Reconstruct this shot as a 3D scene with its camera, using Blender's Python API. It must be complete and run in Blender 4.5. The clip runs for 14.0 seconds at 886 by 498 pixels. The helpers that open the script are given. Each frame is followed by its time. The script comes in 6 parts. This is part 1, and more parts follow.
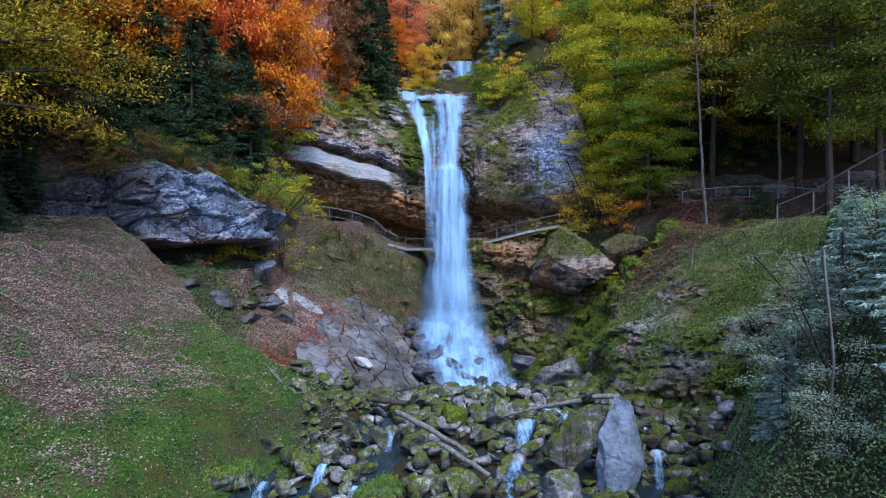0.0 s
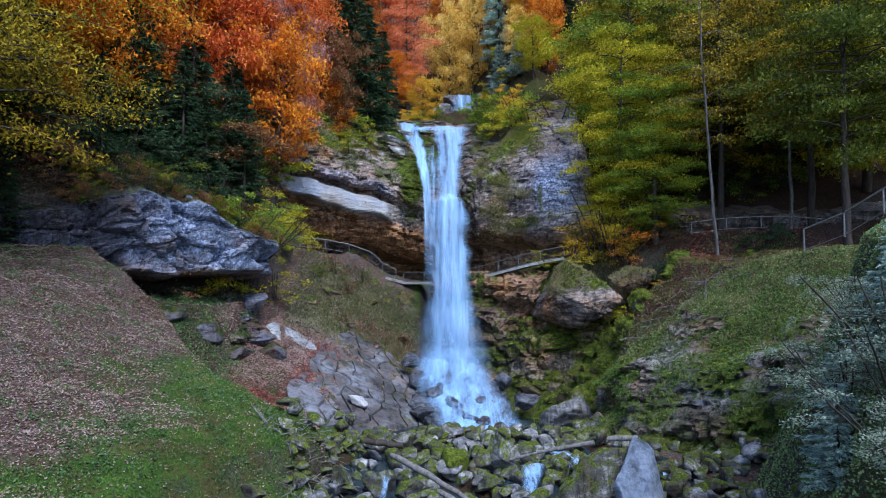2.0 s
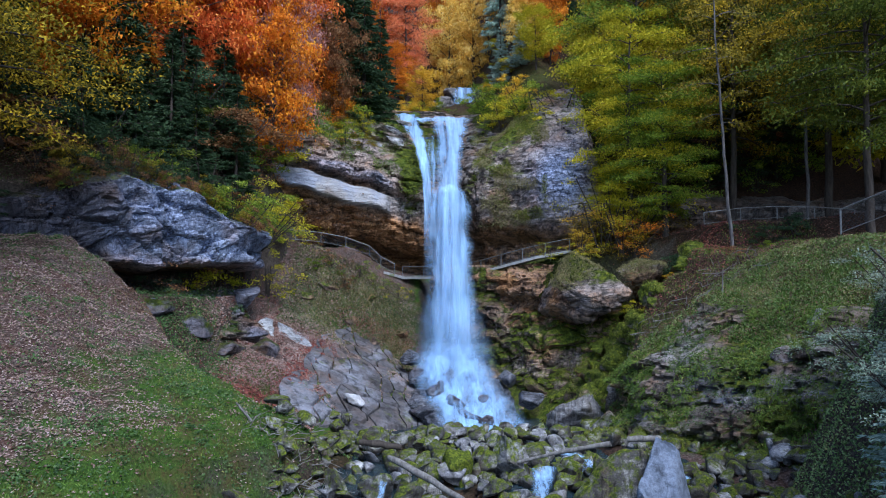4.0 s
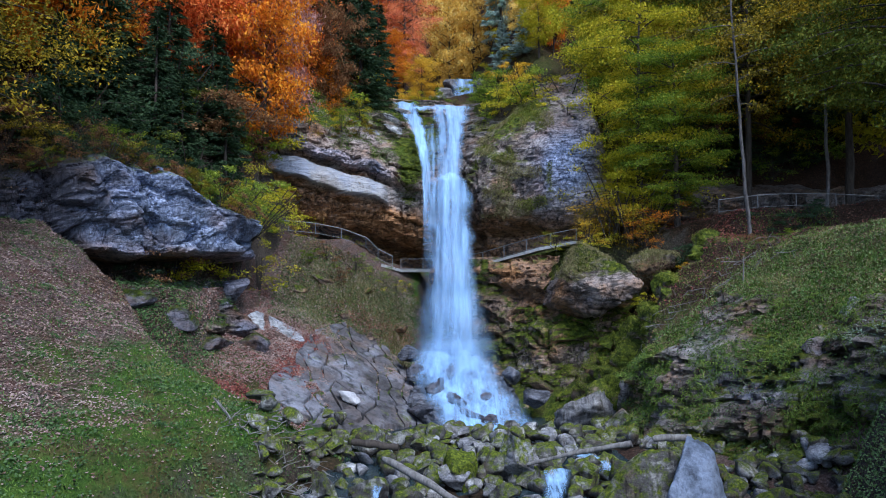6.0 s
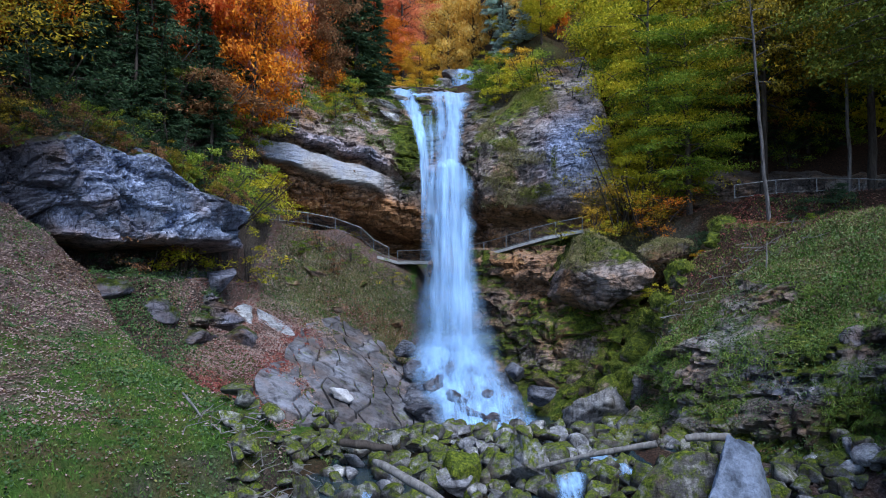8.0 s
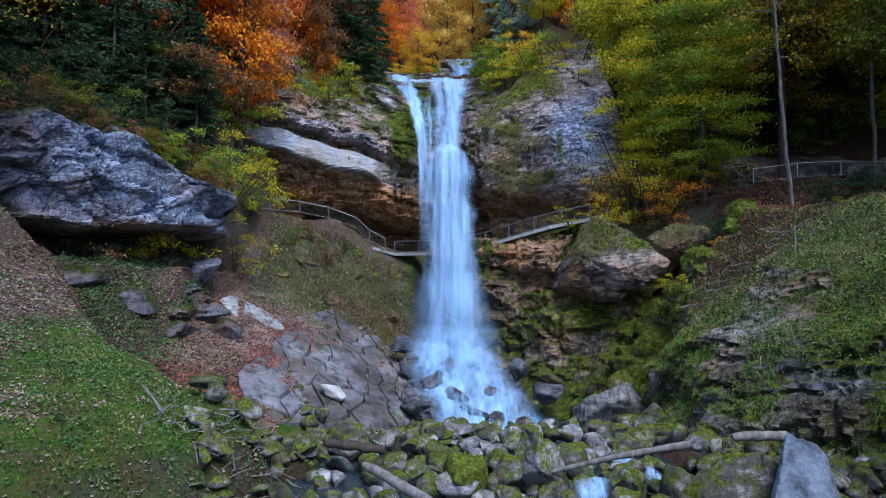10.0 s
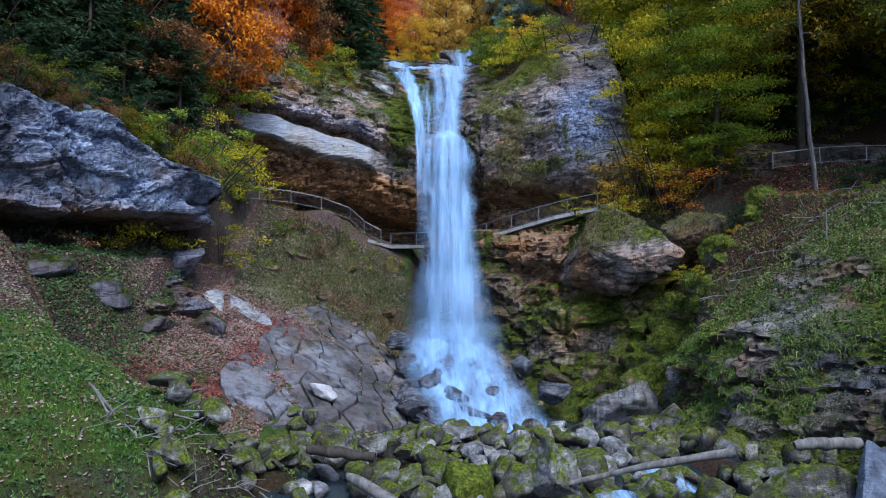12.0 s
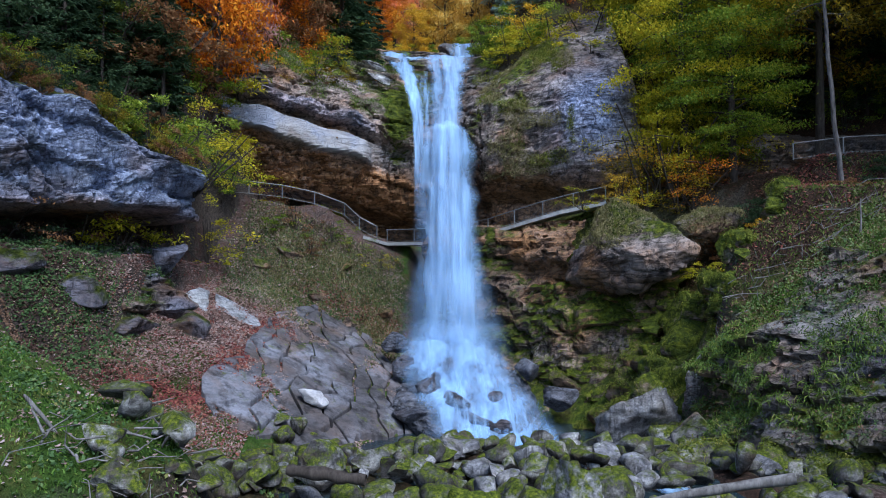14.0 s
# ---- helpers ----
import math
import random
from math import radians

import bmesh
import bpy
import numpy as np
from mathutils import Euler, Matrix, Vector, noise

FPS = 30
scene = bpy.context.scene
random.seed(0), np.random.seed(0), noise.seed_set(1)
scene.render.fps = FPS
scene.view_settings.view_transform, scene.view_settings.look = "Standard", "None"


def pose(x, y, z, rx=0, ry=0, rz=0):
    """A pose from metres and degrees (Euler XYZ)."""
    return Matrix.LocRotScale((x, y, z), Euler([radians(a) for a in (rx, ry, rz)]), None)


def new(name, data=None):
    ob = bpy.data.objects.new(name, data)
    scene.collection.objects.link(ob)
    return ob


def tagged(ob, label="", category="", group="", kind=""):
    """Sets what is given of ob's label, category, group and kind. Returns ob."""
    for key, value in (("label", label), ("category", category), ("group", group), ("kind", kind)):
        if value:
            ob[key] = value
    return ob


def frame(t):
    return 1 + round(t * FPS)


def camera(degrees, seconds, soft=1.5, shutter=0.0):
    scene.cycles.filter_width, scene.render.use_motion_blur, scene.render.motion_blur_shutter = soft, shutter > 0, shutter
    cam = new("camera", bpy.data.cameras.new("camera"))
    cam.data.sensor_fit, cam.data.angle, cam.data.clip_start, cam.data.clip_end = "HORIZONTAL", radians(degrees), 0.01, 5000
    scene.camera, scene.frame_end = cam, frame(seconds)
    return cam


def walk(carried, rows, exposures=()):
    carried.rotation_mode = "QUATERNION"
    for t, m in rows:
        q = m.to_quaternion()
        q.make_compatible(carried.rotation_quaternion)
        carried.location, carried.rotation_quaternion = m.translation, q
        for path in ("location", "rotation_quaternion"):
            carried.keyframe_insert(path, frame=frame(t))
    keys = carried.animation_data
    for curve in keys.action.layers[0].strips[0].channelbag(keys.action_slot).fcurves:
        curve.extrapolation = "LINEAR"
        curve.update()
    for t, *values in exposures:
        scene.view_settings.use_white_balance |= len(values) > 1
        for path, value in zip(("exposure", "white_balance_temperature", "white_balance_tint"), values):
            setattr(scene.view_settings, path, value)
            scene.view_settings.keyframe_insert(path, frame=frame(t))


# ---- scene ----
cam = camera(65.3, 14.0, soft=1.0)
METRES, EYE, TILT, LEAN, TURN = 23.0, 12.0, 0.0, 0.0, 0.0
ROWS = [
    (0.0, 0.0, 0.0, 0.0, -0.0, 0.0, -0.0),
    (0.5, 0.0009, 0.0317, -0.0044, -0.01, 1.12, 0.01),
    (1.0, 0.0013, 0.063, -0.0108, -0.02, 2.28, -0.01),
    (1.5, 0.0005, 0.0925, -0.0177, -0.03, 3.1, -0.02),
    (2.0, -0.0007, 0.1216, -0.0236, -0.04, 3.18, -0.04),
    (2.5, -0.0022, 0.1521, -0.0302, -0.04, 3.18, -0.05),
    (3.0, -0.004, 0.1842, -0.0367, -0.07, 3.2, -0.01),
    (5.5, -0.0081, 0.3612, -0.0779, -0.13, 3.3, -0.03),
    (6.0, -0.0093, 0.399, -0.0866, -0.15, 3.33, -0.02),
    (6.5, -0.0099, 0.4365, -0.0951, -0.17, 3.35, -0.01),
    (7.0, -0.0099, 0.4751, -0.1035, -0.2, 3.34, 0.01),
    (7.5, -0.0097, 0.5128, -0.1117, -0.23, 3.36, 0.02),
    (8.0, -0.0089, 0.5507, -0.12, -0.24, 3.37, 0.02),
    (10.5, -0.0117, 0.7427, -0.1629, -0.4, 3.49, 0.02),
    (11.0, -0.0093, 0.7792, -0.1694, -0.41, 3.48, 0.03),
    (11.5, -0.0086, 0.8153, -0.1738, -0.44, 3.48, -0.01),
    (12.0, -0.0098, 0.8496, -0.1783, -0.46, 3.52, -0.0),
    (12.5, -0.0111, 0.8831, -0.1808, -0.49, 3.53, -0.0),
    (13.0, -0.0123, 0.9172, -0.1819, -0.53, 3.56, 0.01),
    (13.5, -0.0122, 0.9491, -0.1831, -0.57, 3.55, -0.0),
    (14.0, -0.0126, 0.9805, -0.1836, -0.62, 3.57, 0.01),
]
walk(cam, [(t, pose(0, 0, EYE, TILT, LEAN, TURN) @ pose(METRES * x, METRES * y, METRES * z, 90 + pitch, roll, yaw)) for t, x, y, z, yaw, pitch, roll in ROWS],
     [(0.0, -0.09, 5500, 10), (5.0, -0.1, 5600, 10), (14.0, -0.2, 5620, 10)])

# ---- light ----
SUN_UP, SUN_TURN = 52.0, 155.0
world = bpy.data.worlds.new("world")
scene.world = world
world.use_nodes = True
sky = world.node_tree.nodes.new("ShaderNodeTexSky")
sky.sky_type, sky.sun_disc = "NISHITA", False
sky.sun_elevation, sky.sun_rotation = radians(SUN_UP), radians(SUN_TURN)
back = world.node_tree.nodes["Background"]
back.inputs["Strength"].default_value = 0.25
world.node_tree.links.new(sky.outputs[0], back.inputs[0])
sun = new("sun", bpy.data.lights.new("sun", "SUN"))
sun.data.energy, sun.data.angle, sun.data.color = 4.2, radians(28), (1.0, 0.98, 0.95)
sun.rotation_euler = Euler((radians(90 - SUN_UP), 0, radians(180 - SUN_TURN)))


# ---- tools ----
def hash3(i, j, k, seed):
    n = (i * 374761393 + j * 668265263 + k * 1274126177 + seed * 974634777) & 0xFFFFFFFF
    n = ((n ^ (n >> 13)) * 1274126177) & 0xFFFFFFFF
    n = ((n ^ (n >> 16)) * 2246822519) & 0xFFFFFFFF
    return ((n ^ (n >> 15)) & 0xFFFFFF) / float(0xFFFFFF)


def vnoise(x, y, z, seed=0):
    """Smooth value noise, -1 to 1, on arrays."""
    x, y, z = np.broadcast_arrays(np.asarray(x, float), np.asarray(y, float), np.asarray(z, float))
    i, j, k = (np.floor(a).astype(np.int64) for a in (x, y, z))
    u, v, w = (a - np.floor(a) for a in (x, y, z))
    u, v, w = (a * a * (3 - 2 * a) for a in (u, v, w))
    out = 0.0
    for a in (0, 1):
        for b in (0, 1):
            for c in (0, 1):
                out = out + hash3(i + a, j + b, k + c, seed) * (u if a else 1 - u) * (v if b else 1 - v) * (w if c else 1 - w)
    return out * 2 - 1


def fbm(x, y, z, seed=0, octaves=4, gain=0.5):
    out, amp = 0.0, 1.0
    for o in range(octaves):
        out = out + amp * vnoise(x, y, z, seed + o)
        x, y, z, amp = x * 2.03, y * 2.03, z * 2.03, amp * gain
    return out


def cells(x, y, z, seed=0):
    """Distance to the nearest of one random point per unit cell, the second distance, and the cell's random value."""
    x, y, z = np.broadcast_arrays(np.asarray(x, float), np.asarray(y, float), np.asarray(z, float))
    i, j, k = (np.floor(a).astype(np.int64) for a in (x, y, z))
    d1, d2, val = np.full(x.shape, 9.0), np.full(x.shape, 9.0), np.zeros(x.shape)
    for a in (-1, 0, 1):
        for b in (-1, 0, 1):
            for c in (-1, 0, 1):
                ii, jj, kk = i + a, j + b, k + c
                d = np.sqrt((ii + hash3(ii, jj, kk, seed) - x) ** 2 + (jj + hash3(ii, jj, kk, seed + 1) - y) ** 2
                            + (kk + hash3(ii, jj, kk, seed + 2) - z) ** 2)
                h = hash3(ii, jj, kk, seed + 3)
                d2 = np.where(d < d1, d1, np.minimum(d2, d))
                val = np.where(d < d1, h, val)
                d1 = np.minimum(d1, d)
    return d1, d2, val


def smooth(a, b, x):
    t = np.clip((np.asarray(x, float) - a) / (b - a), 0, 1)
    return t * t * (3 - 2 * t)


def mesh_of(name, verts, faces, material=None, shade=True, marks=None):
    me = bpy.data.meshes.new(name)
    verts, faces = np.asarray(verts, np.float32), np.asarray(faces, np.int32)
    n, k = faces.shape
    me.vertices.add(len(verts))
    me.vertices.foreach_set("co", verts.ravel())
    me.loops.add(n * k)
    me.loops.foreach_set("vertex_index", faces.ravel())
    me.polygons.add(n)
    me.polygons.foreach_set("loop_start", np.arange(n, dtype=np.int32) * k)
    me.polygons.foreach_set("loop_total", np.full(n, k, np.int32))
    me.polygons.foreach_set("use_smooth", np.full(n, shade))
    me.update(calc_edges=True)
    for key, values in (marks or {}).items():
        me.attributes.new(key, "FLOAT", "POINT").data.foreach_set("value", np.asarray(values, np.float32).ravel())
    if material:
        me.materials.append(material)
    return me


def grid_faces(rows, cols):
    a = (np.arange(rows - 1)[:, None] * cols + np.arange(cols - 1)[None, :]).ravel()
    return np.stack([a, a + 1, a + cols + 1, a + cols], 1)


def part(name, me, parent, label=""):
    """One mesh object under a thing or a part."""
    ob = new(name, me)
    ob.parent = parent
    return tagged(ob, label)


def tube_arrays(points, radii, sides=6):
    """Verts and quads of a tapered tube along points."""
    p, r = np.asarray(points, float), np.asarray(radii, float)
    t = np.gradient(p, axis=0)
    t /= np.linalg.norm(t, axis=1)[:, None] + 1e-9
    up = np.where(np.abs(t[:, 2:3]) > 0.9, [[1.0, 0, 0]], [[0, 0, 1.0]])
    a = np.cross(t, up)
    a /= np.linalg.norm(a, axis=1)[:, None] + 1e-9
    b = np.cross(t, a)
    ang = np.linspace(0, 2 * np.pi, sides, endpoint=False)
    v = p[:, None] + r[:, None, None] * (np.cos(ang)[None, :, None] * a[:, None] + np.sin(ang)[None, :, None] * b[:, None])
    n = len(p)
    i = np.arange(n - 1)[:, None] * sides
    j = np.arange(sides)[None, :]
    j2 = (j + 1) % sides
    f = np.stack([i + j, i + j2, i + sides + j2, i + sides + j], -1).reshape(-1, 4)
    return v.reshape(-1, 3), f


def joined(pieces):
    vs, fs, o = [], [], 0
    for v, f in pieces:
        vs.append(v), fs.append(np.asarray(f) + o)
        o += len(v)
    return np.concatenate(vs), np.concatenate(fs)


# ---- materials ----
def material(name):
    m = bpy.data.materials.new(name)
    m.use_nodes = True
    t = m.node_tree
    t.nodes["Principled BSDF"].inputs["Specular IOR Level"].default_value = 0.18
    return m, t, t.nodes["Principled BSDF"]


def node(t, kind, **given):
    n = t.nodes.new(kind)
    for k, v in given.items():
        if k in n.inputs:
            if hasattr(v, "is_output"):
                t.links.new(v, n.inputs[k])
            else:
                n.inputs[k].default_value = v
    return n


def noise_of(t, scale, detail=4.0, rough=0.55, vector=None, stretch=(1, 1, 1)):
    co = vector or node(t, "ShaderNodeNewGeometry").outputs["Position"]
    if stretch != (1, 1, 1):
        mp = node(t, "ShaderNodeMapping", Vector=co, Scale=stretch)
        co = mp.outputs[0]
    return node(t, "ShaderNodeTexNoise", Vector=co, Scale=scale, Detail=detail, Roughness=rough).outputs[0]


def ramp(t, fac, *stops):
    r = node(t, "ShaderNodeValToRGB", Fac=fac)
    e = r.color_ramp.elements
    while len(e) < len(stops):
        e.new(0.5)
    for el, (p, c) in zip(e, stops):
        el.position = p
        el.color = (*c, 1) if isinstance(c, tuple) else (c, c, c, 1)
    return r.outputs[0]


def mix(t, fac, a, b, mode="MIX"):
    n = t.nodes.new("ShaderNodeMix")
    n.data_type, n.blend_type = "RGBA", mode
    for sock, v in ((n.inputs[0], fac), (n.inputs[6], a), (n.inputs[7], b)):
        if hasattr(v, "is_output"):
            t.links.new(v, sock)
        else:
            sock.default_value = v if not isinstance(v, tuple) else (*v, 1)
    return n.outputs[2]


def calc(t, op, a, b=0.0, c=None):
    n = t.nodes.new("ShaderNodeMath")
    n.operation = op
    for s, v in zip(n.inputs, (a, b, c)):
        if v is None:
            continue
        if hasattr(v, "is_output"):
            t.links.new(v, s)
        else:
            s.default_value = v
    return n.outputs[0]


def bump(t, p, height, strength=0.5, distance=0.1):
    b = node(t, "ShaderNodeBump", Strength=strength, Distance=distance, Height=height)
    t.links.new(b.outputs[0], p.inputs["Normal"])


def up_of(t):
    g = node(t, "ShaderNodeNewGeometry")
    s = node(t, "ShaderNodeSeparateXYZ", Vector=g.outputs["Normal"])
    return s.outputs[2]


def mark(t, name):
    n = t.nodes.new("ShaderNodeAttribute")
    n.attribute_name = name
    return n.outputs["Fac"]


MOSS = ((0.32, (0.01, 0.015, 0.003)), (0.48, (0.055, 0.078, 0.008)), (0.6, (0.15, 0.175, 0.014)), (0.74, (0.32, 0.31, 0.03)))


def rock_material(name, dark, light, stain, moss=0.0, strata=2.2, rough=0.8, pale=(0.42, 0.42, 0.44), scale=1.0, local=False, cracks=0.75, relief=0.34, grain=0.7):
    m, t, p = material(name)
    co = node(t, "ShaderNodeNewGeometry").outputs["Position"]
    if local:
        shift = node(t, "ShaderNodeObjectInfo").outputs["Random"]
        co = node(t, "ShaderNodeVectorMath", Vector=co).outputs[0]
        add = co.node
        add.operation = "ADD"
        comb = node(t, "ShaderNodeCombineXYZ", X=calc(t, "MULTIPLY", shift, 40.0), Y=calc(t, "MULTIPLY", shift, 17.0))
        t.links.new(comb.outputs[0], add.inputs[1])
    big = noise_of(t, 0.25 * scale, 5, 0.6, co)
    layers = noise_of(t, 0.35 * scale, 6, 0.65, co, stretch=(0.5, 0.5, strata))
    fine = noise_of(t, 3.5 * scale, 6, 0.75, co)
    col = ramp(t, layers, (0.34, dark), (0.5, light), (0.66, pale))
    f = calc(t, "ADD", ramp(t, big, (0.5, 0.0), (0.68, 0.7)), mark(t, "brown"))
    f = calc(t, "MULTIPLY", f, ramp(t, fine, (0.25, 0.5), (0.6, 1.0)))
    col = mix(t, f, col, mix(t, layers, tuple(c * 0.5 for c in stain), tuple(min(1, c * 1.5) for c in stain)))
    streak = noise_of(t, 0.9 * scale, 5, 0.65, co, stretch=(1, 1, 0.12))
    col = mix(t, ramp(t, streak, (0.5, 0.0), (0.66, 0.8)), col, tuple(c * 0.3 for c in dark))
    col = mix(t, calc(t, "MULTIPLY", mark(t, "blue"), ramp(t, layers, (0.3, 0.55), (0.55, 1.0))), col, ramp(t, fine, (0.32, (0.12, 0.15, 0.25)), (0.5, (0.3, 0.36, 0.54)), (0.7, (0.55, 0.62, 0.85))))
    joint = noise_of(t, 0.8 * scale, 5, 0.6, co, stretch=(0.45, 0.45, 1.9))
    cleft = noise_of(t, 0.7 * scale, 4, 0.6, co, stretch=(1.3, 1.3, 0.4))
    crack = calc(t, "MULTIPLY", ramp(t, calc(t, "ABSOLUTE", calc(t, "SUBTRACT", joint, 0.5)), (0.0, 0.08), (0.035, 1.0)), ramp(t, calc(t, "ABSOLUTE", calc(t, "SUBTRACT", cleft, 0.47)), (0.0, 0.2), (0.02, 1.0)))
    col = mix(t, cracks, col, crack, "MULTIPLY")
    col = mix(t, grain, col, ramp(t, fine, (0.33, 0.25), (0.6, 1.0)), "MULTIPLY")
    col = mix(t, mark(t, "pale"), col, ramp(t, big, (0.38, (0.27, 0.24, 0.22)), (0.5, (0.42, 0.415, 0.43)), (0.62, (0.34, 0.37, 0.46))))
    patch = noise_of(t, 0.6 * scale, 6, 0.75, co)
    f = calc(t, "ADD", calc(t, "MULTIPLY", up_of(t), 0.4), calc(t, "MULTIPLY_ADD", patch, 2.3, moss - 1.4))
    f = calc(t, "ADD", f, mark(t, "moss"))
    f = ramp(t, f, (0.3, 0.0), (0.66, 1.0))
    green = ramp(t, noise_of(t, 2.2 * scale, 6, 0.75, co), *MOSS)
    col = mix(t, f, col, green)
    # Darkens and smooths: wet rock, and elsewhere shade painted into the colour.
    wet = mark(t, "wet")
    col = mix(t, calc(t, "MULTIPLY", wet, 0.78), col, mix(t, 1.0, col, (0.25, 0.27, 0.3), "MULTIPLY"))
    t.links.new(col, p.inputs["Base Color"])
    t.links.new(calc(t, "MULTIPLY_ADD", wet, -0.45, rough), p.inputs["Roughness"])
    h = calc(t, "ADD", layers, calc(t, "ADD", calc(t, "MULTIPLY", fine, 0.5), calc(t, "MULTIPLY", crack, 0.33 * cracks)))
    bump(t, p, h, 1.0, relief / scale)
    return m


M_CLIFF = rock_material("limestone", (0.12, 0.11, 0.11), (0.38, 0.36, 0.36), (0.5, 0.26, 0.12), moss=0.0, pale=(0.62, 0.6, 0.59), cracks=0.72)
M_FACE = rock_material("blue_limestone", (0.07, 0.08, 0.11), (0.24, 0.285, 0.4), (0.3, 0.17, 0.09), moss=-0.1, strata=0.4, scale=1.0, pale=(0.48, 0.55, 0.73), cracks=0.6, relief=0.26)
M_SLAB = rock_material("slab_limestone", (0.062, 0.058, 0.06), (0.125, 0.12, 0.132), (0.17, 0.12, 0.095), moss=0.05, strata=1.0, scale=1.4, pale=(0.27, 0.28, 0.33), cracks=0.2, relief=0.1, grain=0.35)
M_PALESLAB = rock_material("pale_slab", (0.36, 0.37, 0.4), (0.46, 0.48, 0.52), (0.38, 0.36, 0.33), moss=-0.5, strata=0.8, scale=1.6, cracks=0.5, pale=(0.6, 0.62, 0.66))
M_BOULDER = rock_material("mossy_boulder", (0.035, 0.03, 0.028), (0.125, 0.12, 0.12), (0.18, 0.13, 0.085), moss=0.52, strata=1.0, scale=4.5, local=True, cracks=0.3, pale=(0.6, 0.59, 0.57))
M_PALE = rock_material("pale_boulder", (0.08, 0.08, 0.085), (0.29, 0.29, 0.32), (0.3, 0.27, 0.23), moss=0.16, strata=1.0, scale=4.0, local=True, cracks=0.4, pale=(0.74, 0.74, 0.75))
M_BLUESTONE = rock_material("blue_grey_stone", (0.19, 0.23, 0.32), (0.26, 0.31, 0.42), (0.22, 0.25, 0.3), moss=-0.8, strata=0.7, scale=1.2, cracks=0.0, pale=(0.33, 0.39, 0.5))


M_WHITE = rock_material("white_limestone", (0.45, 0.45, 0.48), (0.62, 0.62, 0.66), (0.5, 0.47, 0.45), moss=-0.6, strata=1.0, scale=1.6, cracks=0.2, pale=(0.78, 0.78, 0.82), relief=0.12, grain=0.3)


def ground_material():
    m, t, p = material("hillside")
    big, mid, fine = noise_of(t, 0.16, 5, 0.65), noise_of(t, 0.9, 6, 0.75), noise_of(t, 7.0, 5, 0.8)
    grass = ramp(t, mid, (0.3, (0.04, 0.085, 0.014)), (0.5, (0.085, 0.165, 0.024)), (0.7, (0.16, 0.24, 0.035)))
    grass = mix(t, ramp(t, noise_of(t, 0.45, 5, 0.7), (0.47, 0.0), (0.6, 0.8)), grass, (0.115, 0.08, 0.035))
    litter = ramp(t, fine, (0.28, (0.035, 0.026, 0.022)), (0.5, (0.15, 0.112, 0.1)), (0.74, (0.38, 0.3, 0.28)))
    litter = mix(t, ramp(t, mid, (0.42, 0.0), (0.62, 0.6)), litter, (0.15, 0.06, 0.035))
    f = calc(t, "ADD", calc(t, "MULTIPLY", calc(t, "SUBTRACT", big, 0.5), 1.1), calc(t, "MULTIPLY", calc(t, "SUBTRACT", mid, 0.5), 1.2))
    f = calc(t, "ADD", f, mark(t, "litter"))
    col = mix(t, ramp(t, f, (0.32, 0.0), (0.68, 1.0)), grass, litter)
    col = mix(t, mark(t, "soil"), col, ramp(t, fine, (0.3, (0.012, 0.009, 0.007)), (0.5, (0.05, 0.03, 0.02)), (0.75, (0.16, 0.075, 0.045))))
    steep = ramp(t, calc(t, "ADD", up_of(t), calc(t, "MULTIPLY", calc(t, "SUBTRACT", mid, 0.5), 0.5)), (0.4, 1.0), (0.6, 0.0))
    col = mix(t, steep, col, ramp(t, fine, (0.3, (0.03, 0.026, 0.022)), (0.7, (0.16, 0.13, 0.11))))
    col = mix(t, mark(t, "moss"), col, ramp(t, noise_of(t, 2.4, 6, 0.75), *MOSS))
    col = mix(t, 0.65, col, ramp(t, fine, (0.3, 0.2), (0.68, 1.0)), "MULTIPLY")
    t.links.new(col, p.inputs["Base Color"])
    p.inputs["Roughness"].default_value = 0.95
    bump(t, p, calc(t, "ADD", mid, calc(t, "MULTIPLY", fine, 0.5)), 1.0, 0.35)
    return m


def leaf_material(name, dark, mid, light):
    m, t, p = material(name)
    g = node(t, "ShaderNodeNewGeometry")
    patch = noise_of(t, 0.35, 3, 0.6)
    f = calc(t, "ADD", calc(t, "MULTIPLY", g.outputs["Random Per Island"], 0.6), calc(t, "MULTIPLY_ADD", patch, 1.0, -0.3))
    col = ramp(t, f, (0.1, dark), (0.5, mid), (0.9, light))
    t.links.new(col, p.inputs["Base Color"])
    p.inputs["Roughness"].default_value = 0.7
    tr = node(t, "ShaderNodeBsdfTranslucent", Color=col)
    mx = node(t, "ShaderNodeMixShader", Fac=0.35)
    t.links.new(p.outputs[0], mx.inputs[1])
    t.links.new(tr.outputs[0], mx.inputs[2])
    t.links.new(mx.outputs[0], t.nodes["Material Output"].inputs[0])
    return m


